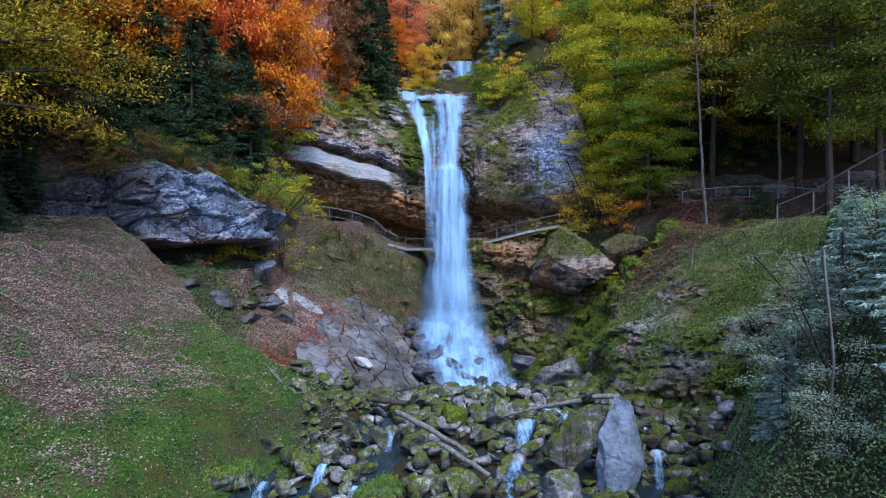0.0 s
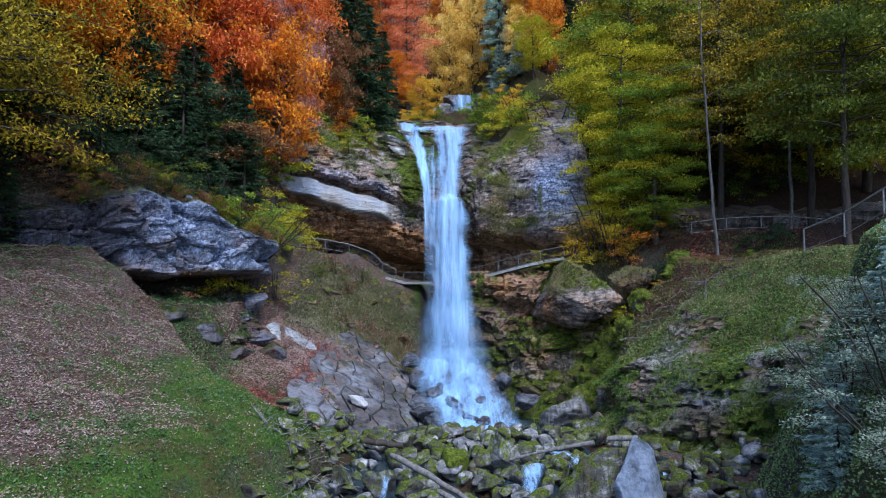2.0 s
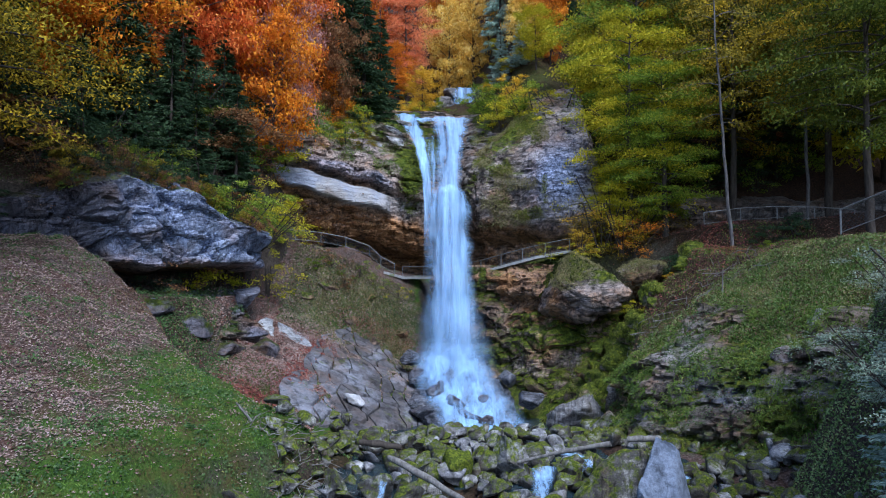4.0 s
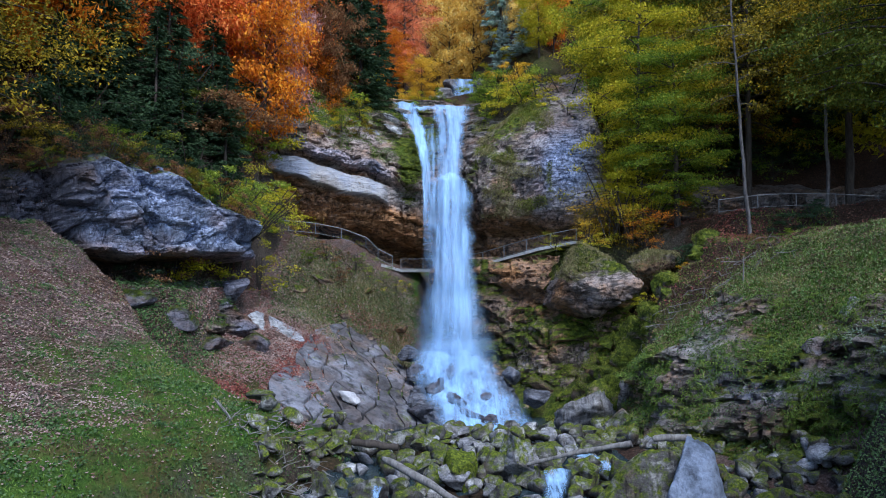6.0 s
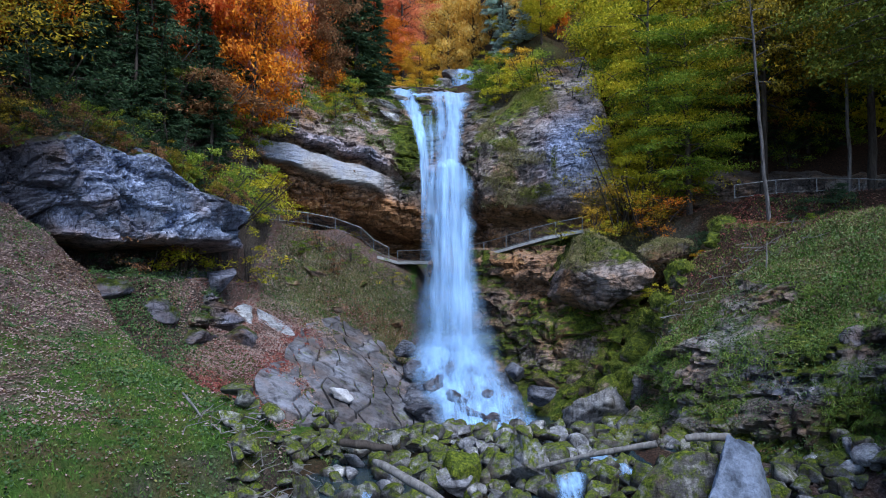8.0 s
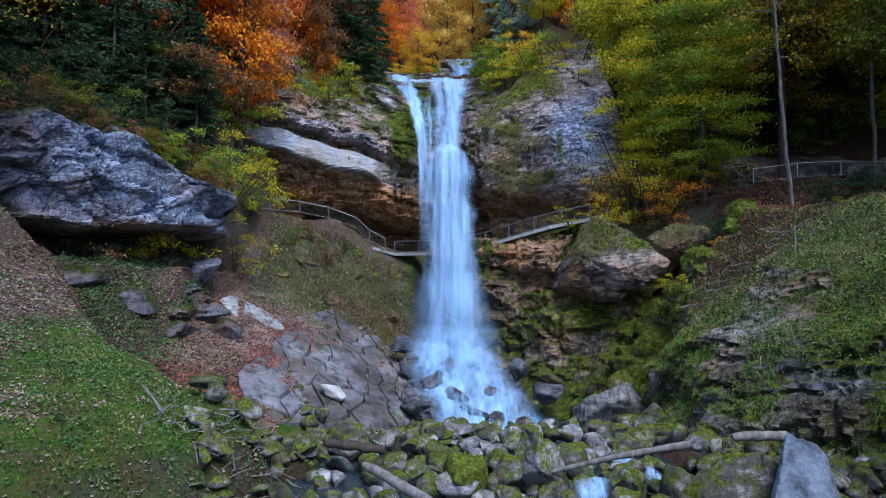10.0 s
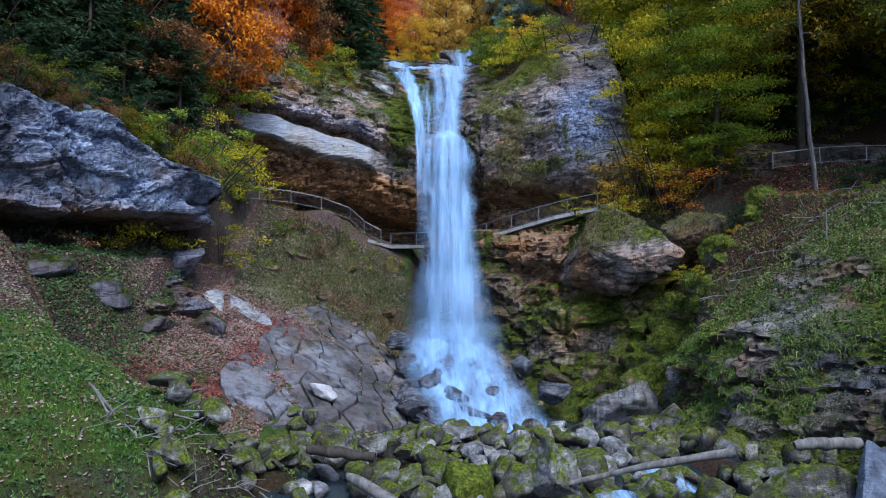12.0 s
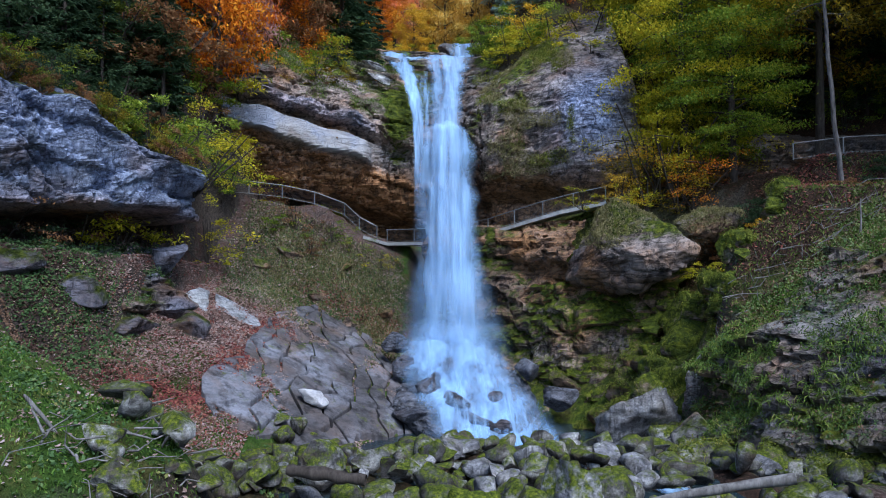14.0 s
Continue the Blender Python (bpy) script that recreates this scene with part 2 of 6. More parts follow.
M_GROUND = ground_material()
LEAF = {
    "yellow-green": leaf_material("leaf_yellow_green", (0.13, 0.15, 0.008), (0.47, 0.45, 0.018), (0.84, 0.65, 0.04)),
    "green": leaf_material("leaf_green", (0.05, 0.095, 0.01), (0.16, 0.25, 0.02), (0.4, 0.43, 0.045)),
    "olive": leaf_material("leaf_olive", (0.05, 0.045, 0.007), (0.17, 0.145, 0.014), (0.56, 0.4, 0.036)),
    "sage": leaf_material("leaf_sage", (0.08, 0.13, 0.09), (0.25, 0.33, 0.25), (0.44, 0.52, 0.4)),
    "lime": leaf_material("leaf_lime", (0.1, 0.16, 0.02), (0.26, 0.36, 0.04), (0.46, 0.52, 0.08)),
    "yellow": leaf_material("leaf_yellow", (0.3, 0.17, 0.01), (0.72, 0.43, 0.02), (0.9, 0.64, 0.08)),
    "orange": leaf_material("leaf_orange", (0.28, 0.065, 0.006), (0.74, 0.23, 0.012), (0.92, 0.45, 0.03)),
    "red": leaf_material("leaf_red", (0.3, 0.05, 0.016), (0.78, 0.18, 0.04), (0.94, 0.42, 0.1)),
    "russet": leaf_material("leaf_russet", (0.1, 0.045, 0.02), (0.25, 0.12, 0.05), (0.4, 0.25, 0.12)),
    "spruce": leaf_material("needle_dark", (0.014, 0.032, 0.016), (0.04, 0.078, 0.036), (0.085, 0.14, 0.06)),
    # Gold and red of the far trees, lightened to imitate haze.
    "gold": leaf_material("leaf_hazed_gold", (0.6, 0.36, 0.05), (0.95, 0.66, 0.13), (0.98, 0.86, 0.36)),
    "hazed red": leaf_material("leaf_hazed_red", (0.5, 0.13, 0.07), (0.92, 0.3, 0.13), (0.98, 0.52, 0.22)),
    "amber": leaf_material("leaf_amber", (0.05, 0.045, 0.004), (0.22, 0.17, 0.009), (0.68, 0.46, 0.022)),
    "pink": leaf_material("leaf_pink", (0.2, 0.08, 0.06), (0.46, 0.22, 0.18), (0.66, 0.42, 0.38)),
    "deep green": leaf_material("leaf_deep_green", (0.03, 0.045, 0.007), (0.085, 0.12, 0.014), (0.24, 0.25, 0.03)),
    # Distant spruce, its needles paled to carry the haze.
    "hazedspruce": leaf_material("needle_hazed", (0.2, 0.34, 0.28), (0.42, 0.58, 0.5), (0.62, 0.76, 0.66)),
    "bluespruce": leaf_material("needle_blue", (0.13, 0.2, 0.18), (0.3, 0.42, 0.38), (0.52, 0.62, 0.56)),
}


def bark_material(name, dark, light):
    m, t, p = material(name)
    n = noise_of(t, 6.0, 5, 0.7, stretch=(1, 1, 0.2))
    t.links.new(ramp(t, n, (0.3, dark), (0.7, light)), p.inputs["Base Color"])
    p.inputs["Roughness"].default_value = 0.9
    bump(t, p, n, 0.7, 0.05)
    return m


M_BARK = bark_material("bark", (0.02, 0.016, 0.013), (0.09, 0.075, 0.065))
M_BIRCH = bark_material("grey_bark", (0.03, 0.026, 0.024), (0.22, 0.205, 0.2))
M_DEAD = bark_material("weathered_wood", (0.06, 0.054, 0.05), (0.29, 0.275, 0.265))


def water_material(name, lo, hi, stretch, scale=1.0, body=0.9):
    m, t, p = material(name)
    n = noise_of(t, scale, 6, 0.62, stretch=stretch)
    n2 = noise_of(t, 0.35 * scale, 4, 0.6, stretch=stretch)
    a = ramp(t, calc(t, "ADD", calc(t, "MULTIPLY", n, 0.6), calc(t, "MULTIPLY", n2, 0.4)), (lo, 0.0), (hi, body))
    a = calc(t, "MULTIPLY", a, calc(t, "SUBTRACT", 1.0, mark(t, "thin")))
    p.inputs["Base Color"].default_value = (0.38, 0.61, 0.95, 1)
    p.inputs["Roughness"].default_value = 0.45
    t.links.new(a, p.inputs["Alpha"])
    bump(t, p, n, 0.15, 0.08)
    return m


M_FALL = water_material("falling_water", 0.27, 0.66, (1.0, 0.07, 0.045), 1.3, 0.93)
M_RAPID = water_material("running_water", 0.42, 0.62, (1.0, 0.3, 0.3), 2.6, 0.85)
M_VEIL = water_material("thin_water_veil", 0.42, 0.66, (1.0, 0.08, 0.05), 2.2, 0.7)
M_MIST = water_material("drifting_spray", 0.3, 0.7, (1.0, 1.0, 0.5), 0.5, 0.26)
M_FOAM = water_material("foaming_water", 0.37, 0.58, (1.0, 0.3, 0.4), 0.9, 0.94)


def pool_material():
    m, t, p = material("pool_water")
    p.inputs["Base Color"].default_value = (0.02, 0.035, 0.045, 1)
    p.inputs["Specular IOR Level"].default_value = 0.5
    p.inputs["Roughness"].default_value = 0.08
    bump(t, p, noise_of(t, 3.0, 4, 0.6), 0.3, 0.1)
    return m


M_POOL = pool_material()


def metal_material():
    m, t, p = material("galvanised_steel")
    n = noise_of(t, 12.0, 3, 0.6)
    t.links.new(ramp(t, n, (0.3, 0.16), (0.7, 0.32)), p.inputs["Base Color"])
    p.inputs["Metallic"].default_value, p.inputs["Roughness"].default_value = 0.7, 0.45
    return m


M_STEEL = metal_material()
M_WIRE = bark_material("weathered_wire", (0.05, 0.05, 0.055), (0.13, 0.13, 0.14))


# ---- the lie of the land ----
def line(x, *pts):
    xs, ys = zip(*pts)
    return np.interp(x, xs, ys)


def cliff_y(x):
    return line(x, (-60, 34), (-40, 47), (-30, 56), (-24, 63), (-20.5, 67.5), (-18.5, 72), (-17, 81), (-14, 89), (-8, 96), (-4, 99.5), (0, 99), (3, 96.5), (7, 89.5), (10, 84.5), (14, 80), (20, 78), (28, 76), (36, 74), (60, 66))


def cliff_top(x):
    return line(x, (-60, 24), (-40, 19), (-30, 18.5), (-24, 17.6), (-19, 16.2), (-16, 15.6), (-15, 26), (-13, 29.5), (-8, 32), (-4, 33.2), (3, 32.8), (7, 31.3), (10, 29), (14, 26.8), (18, 21), (28, 19), (60, 19))


def toward(x, y):
    """How far a place lies in front of the overhanging cliff on the talus side."""
    return (cliff_y(x) - y) * 0.72


def ridge_y(x):
    """Plan line of the talus crest."""
    return line(x, (-60, 80), (-40, 66), (-28, 55.5), (-25, 53.2), (-20, 51), (-14, 44.4), (-8, 41), (-4, 38), (0, 20))


def height(x, y):
    """Ground height at plan places."""
    x, y = np.asarray(x, float), np.asarray(y, float)
    bed = line(y, (-60, -6), (0, -2), (20, -1.0), (30, 0.2), (38, 1.3), (46, 1.7), (51, 0.9), (55, -1.4), (66, -1.6), (74, 1.5), (82, 3), (95, 6))
    # talus slope with its crest, and the hollow behind it
    yr = ridge_y(x)
    zl = -5.65 - 0.294 * x + 0.183 * np.minimum(y, yr) + 0.24 * np.clip(-17 - x, 0, 8.5) - 0.12 * np.clip(-27 - x, 0, 9)
    over = np.maximum(y - yr, 0)
    zl = zl - 4.0 * smooth(0, 6, over) - 0.25 * over
    zl = np.where(y < 22, zl + (22 - y) * 0.08, zl) - 1.1 * np.maximum(x - line(y, (20, -14), (32, -11.8), (36, -9.6), (40, -6.8), (44, -5.5)), 0)
    # outcrop and green slope up to the walkway
    bl = -22.5 - 0.497 * x + 0.3155 * y + 0.8 * np.maximum(y - 75.5, 0)
    bl = np.where(x < -12, bl - 0.04 * np.maximum(-12 - x, 0), bl) - 1.6 * np.maximum(x + 2.6, 0)
    bl = np.minimum(bl, line(x, (-20, 16), (-10.2, 15.1), (-6.5, 13), (-4, 12.2), (0, 12)))
    # rubble rising to the foot of the overhang
    foot = np.where(x < -14.5, 9.8 - 0.95 * np.maximum(toward(x, y) - 4.8, 0) + 0.06 * (-16 - x), -9)
    # slope on the other bank
    yr2 = line(x, (4, 51), (10, 54), (14, 57), (18, 60), (24, 66), (60, 72)) + 1.8 * vnoise(x * 0.35, 0, 0, 91) + 0.8 * vnoise(x * 1.1, 0, 0, 92)
    rs = 9.5 + 0.65 * (x - 18.4) + 0.4 * (np.minimum(y, yr2) - 54)
    rs = rs - 1.2 * np.maximum(y - yr2, 0) * smooth(0, 4, y - yr2)
    rs = rs - 1.6 * np.maximum(line(y, (47, 11.5), (53, 13.4), (60, 15)) - x, 0) - 1.8 * smooth(7, 4, rs) * smooth(38, 44, y)
    rs = np.minimum(rs, line(x, (10, 12.6), (20, 13.3), (27, 14.0), (36, 14.8), (60, 17)) + 0.15 * np.maximum(y - 62, 0))
    br = 1 + 0.35 * (x - 5) + 0.15 * (y - 66) + 4.0 * np.maximum(y - line(x, (3, 80), (7, 78), (10, 73.6), (20, 71.5)), 0) - 1.8 * smooth(10.5, 6.5, x) * smooth(71, 64, y) - 1.6 * smooth(13.5, 10.5, x) * smooth(71, 66, y) + 0.8 * np.maximum(x - 14, 0) - 1.2 * smooth(18, 8, x) - 1.1 * smooth(12, 8.5, x) * smooth(71, 64, y)
    br = np.minimum(br, line(x, (3, 12.3), (9, 13.6), (14, 14.6), (20, 15.6), (24, 16.4), (36, 17.2)))
    br = br - 1.1 * np.maximum(line(x, (10, 60), (16, 63), (24, 66)) - y, 0) * smooth(14, 18, x)
    # near spur under the fence
    edge = line(y, (-20, 12.5), (12, 13.5), (20, 14.3), (26, 16.2), (34, 19.0), (40, 24), (46, 36), (60, 60))
    spur = 13.6 - line(y, (20, 1.6), (27, 2.2)) * np.maximum(edge - x, 0) + 0.2 * np.maximum(x - edge, 0)
    front = np.maximum.reduce([bed, zl, np.where(x < 1, bl, -9), foot, np.where(x > 2, br, -9), np.where(x > 0, rs, -9), np.where(x > 3, spur, -9)])
    # forest above the cliffs
    behind = y - cliff_y(x)
    steep = line(x, (-40, 0.8), (-16, 0.85), (-8, 0.5), (-2, 0.34), (6, 0.34), (12, 0.6), (22, 0.85), (45, 0.9))
    top = cliff_top(x) + steep * np.minimum(behind, 110) + 0.75 * np.clip(behind - 46, 0, 90) + 0.2 * np.maximum(behind - 110, 0)
    top = top - 2.5 * (1 - smooth(0, 4.5, behind)) * smooth(-17, -14, x) * smooth(19, 15, x)
    return np.where(behind > 0, top, front)


def rough_height(x, y):
    x, y = np.asarray(x, float), np.asarray(y, float)
    return height(x, y) + 0.35 * fbm(x * 0.3, y * 0.3, 0, 5, 4) + 0.13 * fbm(x * 1.3, y * 1.3, 0, 9, 3)


def blob(x, y, cx, cy, rx, ry):
    return np.exp(-((x - cx) / rx) ** 2 - ((y - cy) / ry) ** 2)


def bank_rim(x):
    """Where the grass of the far bank gives way to forest soil."""
    return line(x, (12, 54), (15, 56.2), (20, 57.2), (24, 56.5), (28, 55), (36, 54))


def dry_of(x, y, z):
    """How far dead leaves outweigh the grass on the talus."""
    return 0.43 + 0.1 * (z - 5.5) + 0.05 * (-x - 16) + 0.34 * fbm(x * 0.22, y * 0.22, 0, 44, 4)


def ground_marks(x, y, z):
    """What grows where: dry leaves, forest soil, moss."""
    litter = 0.42 + 0 * x
    litter = np.where(x < -3, np.clip(dry_of(x, y, z), 0.0, 0.85), litter)
    litter = litter + 0.5 * blob(x, y, -14, 66, 6, 6) + 0.35 * blob(x, y, -8, 68, 4, 3) - 0.32 * blob(x, y, -9, 76, 8, 4)
    litter = np.where((x > 5) & (y < 64), 0.33 + 0.05 * np.clip(z - 12, 0, 9) + 0.4 * smooth(7.5, 4.5, z), litter)
    litter = litter + 0.5 * blob(x, y, 22, 64, 4, 4) + 0.22 * smooth(0.0, 0.5, fbm(x * 0.3, y * 0.3, 0, 46, 3)) * (x > 12)
    soil = np.maximum(smooth(0, 3, y - cliff_y(x)) * 0.9, smooth(-2.5, 0.5, y - bank_rim(x) + 1.5 * vnoise(x * 0.5, y * 0.5, 0, 48)) * smooth(13, 16, x))
    soil = np.maximum(soil, smooth(-24, -31, x) * smooth(44, 52, y))
    soil = np.maximum(soil * (1 - 0.7 * blob(x, y, 0, 100, 14, 10)), 0.85 * ((y > 24) & (y < 56) & (x < 10) & (x > line(y, (24, -8.5), (34, -7.4), (42, -6.4), (56, -8)))))
    soil = np.maximum(soil, 0.7 * blob(x, y, -19.5, 58.5, 5, 4))
    moss = np.maximum(0.95 * blob(x, y, 9, 73, 8, 9) * (x > 2), 0.7 * blob(x, y, 0, 102, 14, 9))
    return {"litter": np.clip(litter, 0, 1), "soil": np.clip(soil, 0, 1), "moss": np.clip(moss, 0, 1)}


def spread(lo, hi, step, far, ratio=1.25):
    """Even steps between lo and hi, and growing ones out to far on both sides."""
    mid = list(np.arange(lo, hi + step / 2, step))
    left, right, d = [], [], step
    while (left[-1] if left else lo) > -far:
        d *= ratio
        left.append((left[-1] if left else lo) - d)
    d = step
    while (right[-1] if right else hi) < far:
        d *= ratio
        right.append((right[-1] if right else hi) + d)
    return np.array(left[::-1] + mid + right)


gx, gy = spread(-40, 40, 0.34, 900), spread(12, 104, 0.34, 1200)
X, Y = np.meshgrid(gx, gy)
Z = rough_height(X, Y)
tagged(new("ground", mesh_of("ground", np.stack([X.ravel(), Y.ravel(), Z.ravel()], 1), grid_faces(len(gy), len(gx)), M_GROUND, marks=ground_marks(X, Y, Z))),
       "steep valley floor and hillsides with grass and fallen leaves", "ground", kind="structure")


# ---- cliffs ----
def cliff(name, plan, z0, z1, push, marks, mat, label, step=0.22, seed=0, strength=1.0, dip=0.12, width=3.0, calm=None, layers=1.0, groove=1.0):
    """A rock face over a line of the plan, from z0 to z1, pushed out of it by push(s, z, x, y)."""
    plan = np.asarray(plan, float)
    seg = np.linalg.norm(np.diff(plan, axis=0), axis=1)
    s0 = np.concatenate([[0], np.cumsum(seg)])
    s = np.arange(0, s0[-1], step)
    px, py = np.interp(s, s0, plan[:, 0]), np.interp(s, s0, plan[:, 1])
    k = max(3, int(width / step)) | 1
    pad = np.ones(k) / k
    px, py = (np.convolve(np.pad(a, k // 2, mode="reflect", reflect_type="odd"), pad, "valid") for a in (px, py))
    tx, ty = np.gradient(px), np.gradient(py)
    ln = np.hypot(tx, ty)
    nx, ny = ty / ln, -tx / ln
    z = np.arange(z0, z1 + step, step)
    S, ZZ = np.meshgrid(s, z)
    PX, PY = np.broadcast_to(px, S.shape), np.broadcast_to(py, S.shape)
    out = push(S, ZZ, PX, PY)
    tilt = ZZ + dip * PX + 0.8 * vnoise(PX * 0.12, PY * 0.12, 0, seed)
    wx, wy = PX + 0.7 * vnoise(PX * 0.6, PY * 0.6, ZZ * 0.6, seed + 60), PY + 0.7 * vnoise(PX * 0.6, PY * 0.6, ZZ * 0.6, seed + 61)
    tilt2 = tilt + 0.5 * vnoise(PX * 0.5, PY * 0.5, ZZ * 0.4, seed + 62)
    lay = vnoise(PX * 0.05, PY * 0.05, tilt * 0.8, seed + 1)
    lay = np.sign(lay) * np.abs(lay) ** 0.5
    lay2 = vnoise(PX * 0.15, PY * 0.15, tilt * 2.6, seed + 4)
    lay2 = np.sign(lay2) * np.abs(lay2) ** 0.5
    d1, d2, val = cells(wx * 0.3, wy * 0.3, tilt2 * 0.5, seed + 2)
    e1, e2, val2 = cells(wx * 0.8, wy * 0.8, tilt2 * (0.6 + 0.9 * layers), seed + 7)
    g1, g2, val3 = cells(wx * 2.0, wy * 2.0, tilt2 * (1.6 + 1.6 * layers), seed + 9)
    rough = layers * (0.55 * lay + 0.22 * lay2) + 1.0 * (val - 0.5) - 0.6 * groove * np.exp(-((d2 - d1) / 0.09) ** 2) + 0.5 * (val2 - 0.5) - 0.28 * groove * np.exp(-((e2 - e1) / 0.12) ** 2) + 0.2 * (val3 - 0.5)
    b1, b2, val4 = cells(wx * 0.45, wy * 0.45, tilt * (0.4 + 1.5 * layers), seed + 12)
    rough = rough + 0.45 * (val4 - 0.5) + 0.3 * fbm(PX * 0.4, PY * 0.4, ZZ * 0.5, seed + 20, 5)
    out = out + strength * rough * (1 - calm(S, ZZ, PX, PY) if calm else 1)
    rise = 0.3 * vnoise(PX * 0.5, PY * 0.5, ZZ * 0.5, seed + 30)
    v = np.stack([PX + nx * out, PY + ny * out, ZZ + rise], -1).reshape(-1, 3)
    return tagged(new(name, mesh_of(name, v, grid_faces(len(z), len(s)), mat, shade=False, marks=marks(S, ZZ, PX, PY))), label, "cliff", kind="structure")


def roof_left(x):
    return line(x, (-44, 17), (-28.5, 17.2), (-25.5, 18.9), (-22.5, 18.2), (-21.3, 17.35), (-19.7, 16.3), (-17.3, 15.2), (-13, 14.2))


def push_left(s, z, x, y):
    roof = roof_left(x)
    floor = line(x, (-40, 14.5), (-28, 13.5), (-26, 12.0), (-22, 12.1), (-19.3, 12.4), (-17.4, 12.9)) + 0.35 * vnoise(s * 0.35, 0, 0, 3)
    out = 2.4 * smooth(floor - 0.15, floor + 0.45, z) - 3.4 * smooth(floor + 0.1, floor - 0.5, z) + 2.6 * smooth(9.6, 7.5, z)
    out = out + 0.9 * smooth(floor + 1, roof - 0.3, z) + 0.55 * np.sign(np.sin(s * 1.1 + 1.2 * np.sin(s * 0.7) + 0.25 * z)) * smooth(0.5, 1.0, np.abs(np.sin(s * 1.1 + 1.2 * np.sin(s * 0.7) + 0.25 * z))) - 3.2 * np.maximum(z - roof, 0)
    out = out - 3.5 * smooth(-26.5, -29.5, x)
    cave = np.exp(-((x + 17.2) / 0.9) ** 2 - ((z - 13.9) / 0.9) ** 2)
    return out - 1.8 * cave


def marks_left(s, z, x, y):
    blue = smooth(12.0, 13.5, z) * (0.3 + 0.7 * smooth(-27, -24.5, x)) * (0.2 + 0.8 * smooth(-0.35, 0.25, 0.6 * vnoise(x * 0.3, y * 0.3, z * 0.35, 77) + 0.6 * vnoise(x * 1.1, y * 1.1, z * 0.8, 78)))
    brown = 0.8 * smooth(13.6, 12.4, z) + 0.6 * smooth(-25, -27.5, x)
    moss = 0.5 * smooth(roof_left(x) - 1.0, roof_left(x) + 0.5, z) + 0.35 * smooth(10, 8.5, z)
    # Colour carries tree shade over the wet left end and shade in the hollow.
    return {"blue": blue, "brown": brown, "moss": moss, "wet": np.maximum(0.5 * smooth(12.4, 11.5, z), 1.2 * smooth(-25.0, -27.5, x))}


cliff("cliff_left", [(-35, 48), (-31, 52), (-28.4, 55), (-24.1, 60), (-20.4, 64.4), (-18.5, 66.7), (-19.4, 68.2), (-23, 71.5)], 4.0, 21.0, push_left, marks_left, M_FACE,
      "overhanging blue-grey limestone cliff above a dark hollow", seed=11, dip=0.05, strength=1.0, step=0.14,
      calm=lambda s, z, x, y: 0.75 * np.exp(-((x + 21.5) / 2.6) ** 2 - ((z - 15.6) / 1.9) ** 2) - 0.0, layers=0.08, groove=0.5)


def band(q, pts):
    qs, vs = zip(*pts)
    return np.interp(q, qs, vs)


def push_main(s, z, x, y):
    q = z + 0.29 * (x + 14.5)
    wob = 0.25 * vnoise(x * 0.35, 0, 0, 8)
    left = smooth(0.5, -3.0, x)
    lp = band(q + wob, [(-9, -0.5), (12, -1.0), (13.5, -3.5), (15.5, -5.0), (17.2, -3.8), (17.9, -0.8), (18.8, 0.0), (20.4, 0.6), (20.6, 0.3), (21.6, 1.95), (22.5, 1.85),
                        (23.4, 1.6), (23.9, 0.2), (24.3, 0.4), (24.6, 1.7), (25.6, 1.5), (26.4, 0.6), (28, -0.8), (30.5, -3.5), (36, -9)])
    plain = band(q + wob, [(-9, -0.5), (12, -1.0), (13.5, -3.5), (15.5, -5.0), (17.2, -3.8), (17.9, -0.8), (19, 0.3), (21, 0.9), (22.4, 1.0), (23.4, 0.5), (24.6, 1.2), (25.6, 1.2), (28, -0.6), (30.5, -3.5), (36, -9)])
    lp = plain + (lp - plain) * smooth(-5.4, -7.4, x)
    rz = z + wob
    rp = band(rz, [(-9, 5.5), (0, 4.0), (6, 1.5), (12, -0.8), (13, -2.6), (15.5, -2.8), (16.3, -0.6), (17, 0.2), (18, 0.9), (21, 1.1), (24, 0.6), (26, -0.6), (29, -4.0), (36, -12)])
    out = left * lp * 1.25 + (1 - left) * rp
    # the water's chute
    mid = np.exp(-((x - 0.3) / 3.0) ** 2)
    out = out - 1.5 * mid * smooth(14, 19, z) - 0.3 * np.maximum(z - 21.0, 0) * np.exp(-((x - 0.0) / 5.0) ** 2) - 1.5 * mid * smooth(13, 11, z)
    out = out + 1.0 * np.exp(-((x + 3.6) / 1.3) ** 2) * smooth(18, 22, z) * smooth(31, 26, z)
    out = out - 2.5 * np.maximum(z - 19, 0) * smooth(15, 19, x)
    # a smooth buttress beside the beech
    return out + 1.3 * np.exp(-((x - 11.5) / 2.2) ** 2 - ((z - 21.5) / 4.5) ** 2)


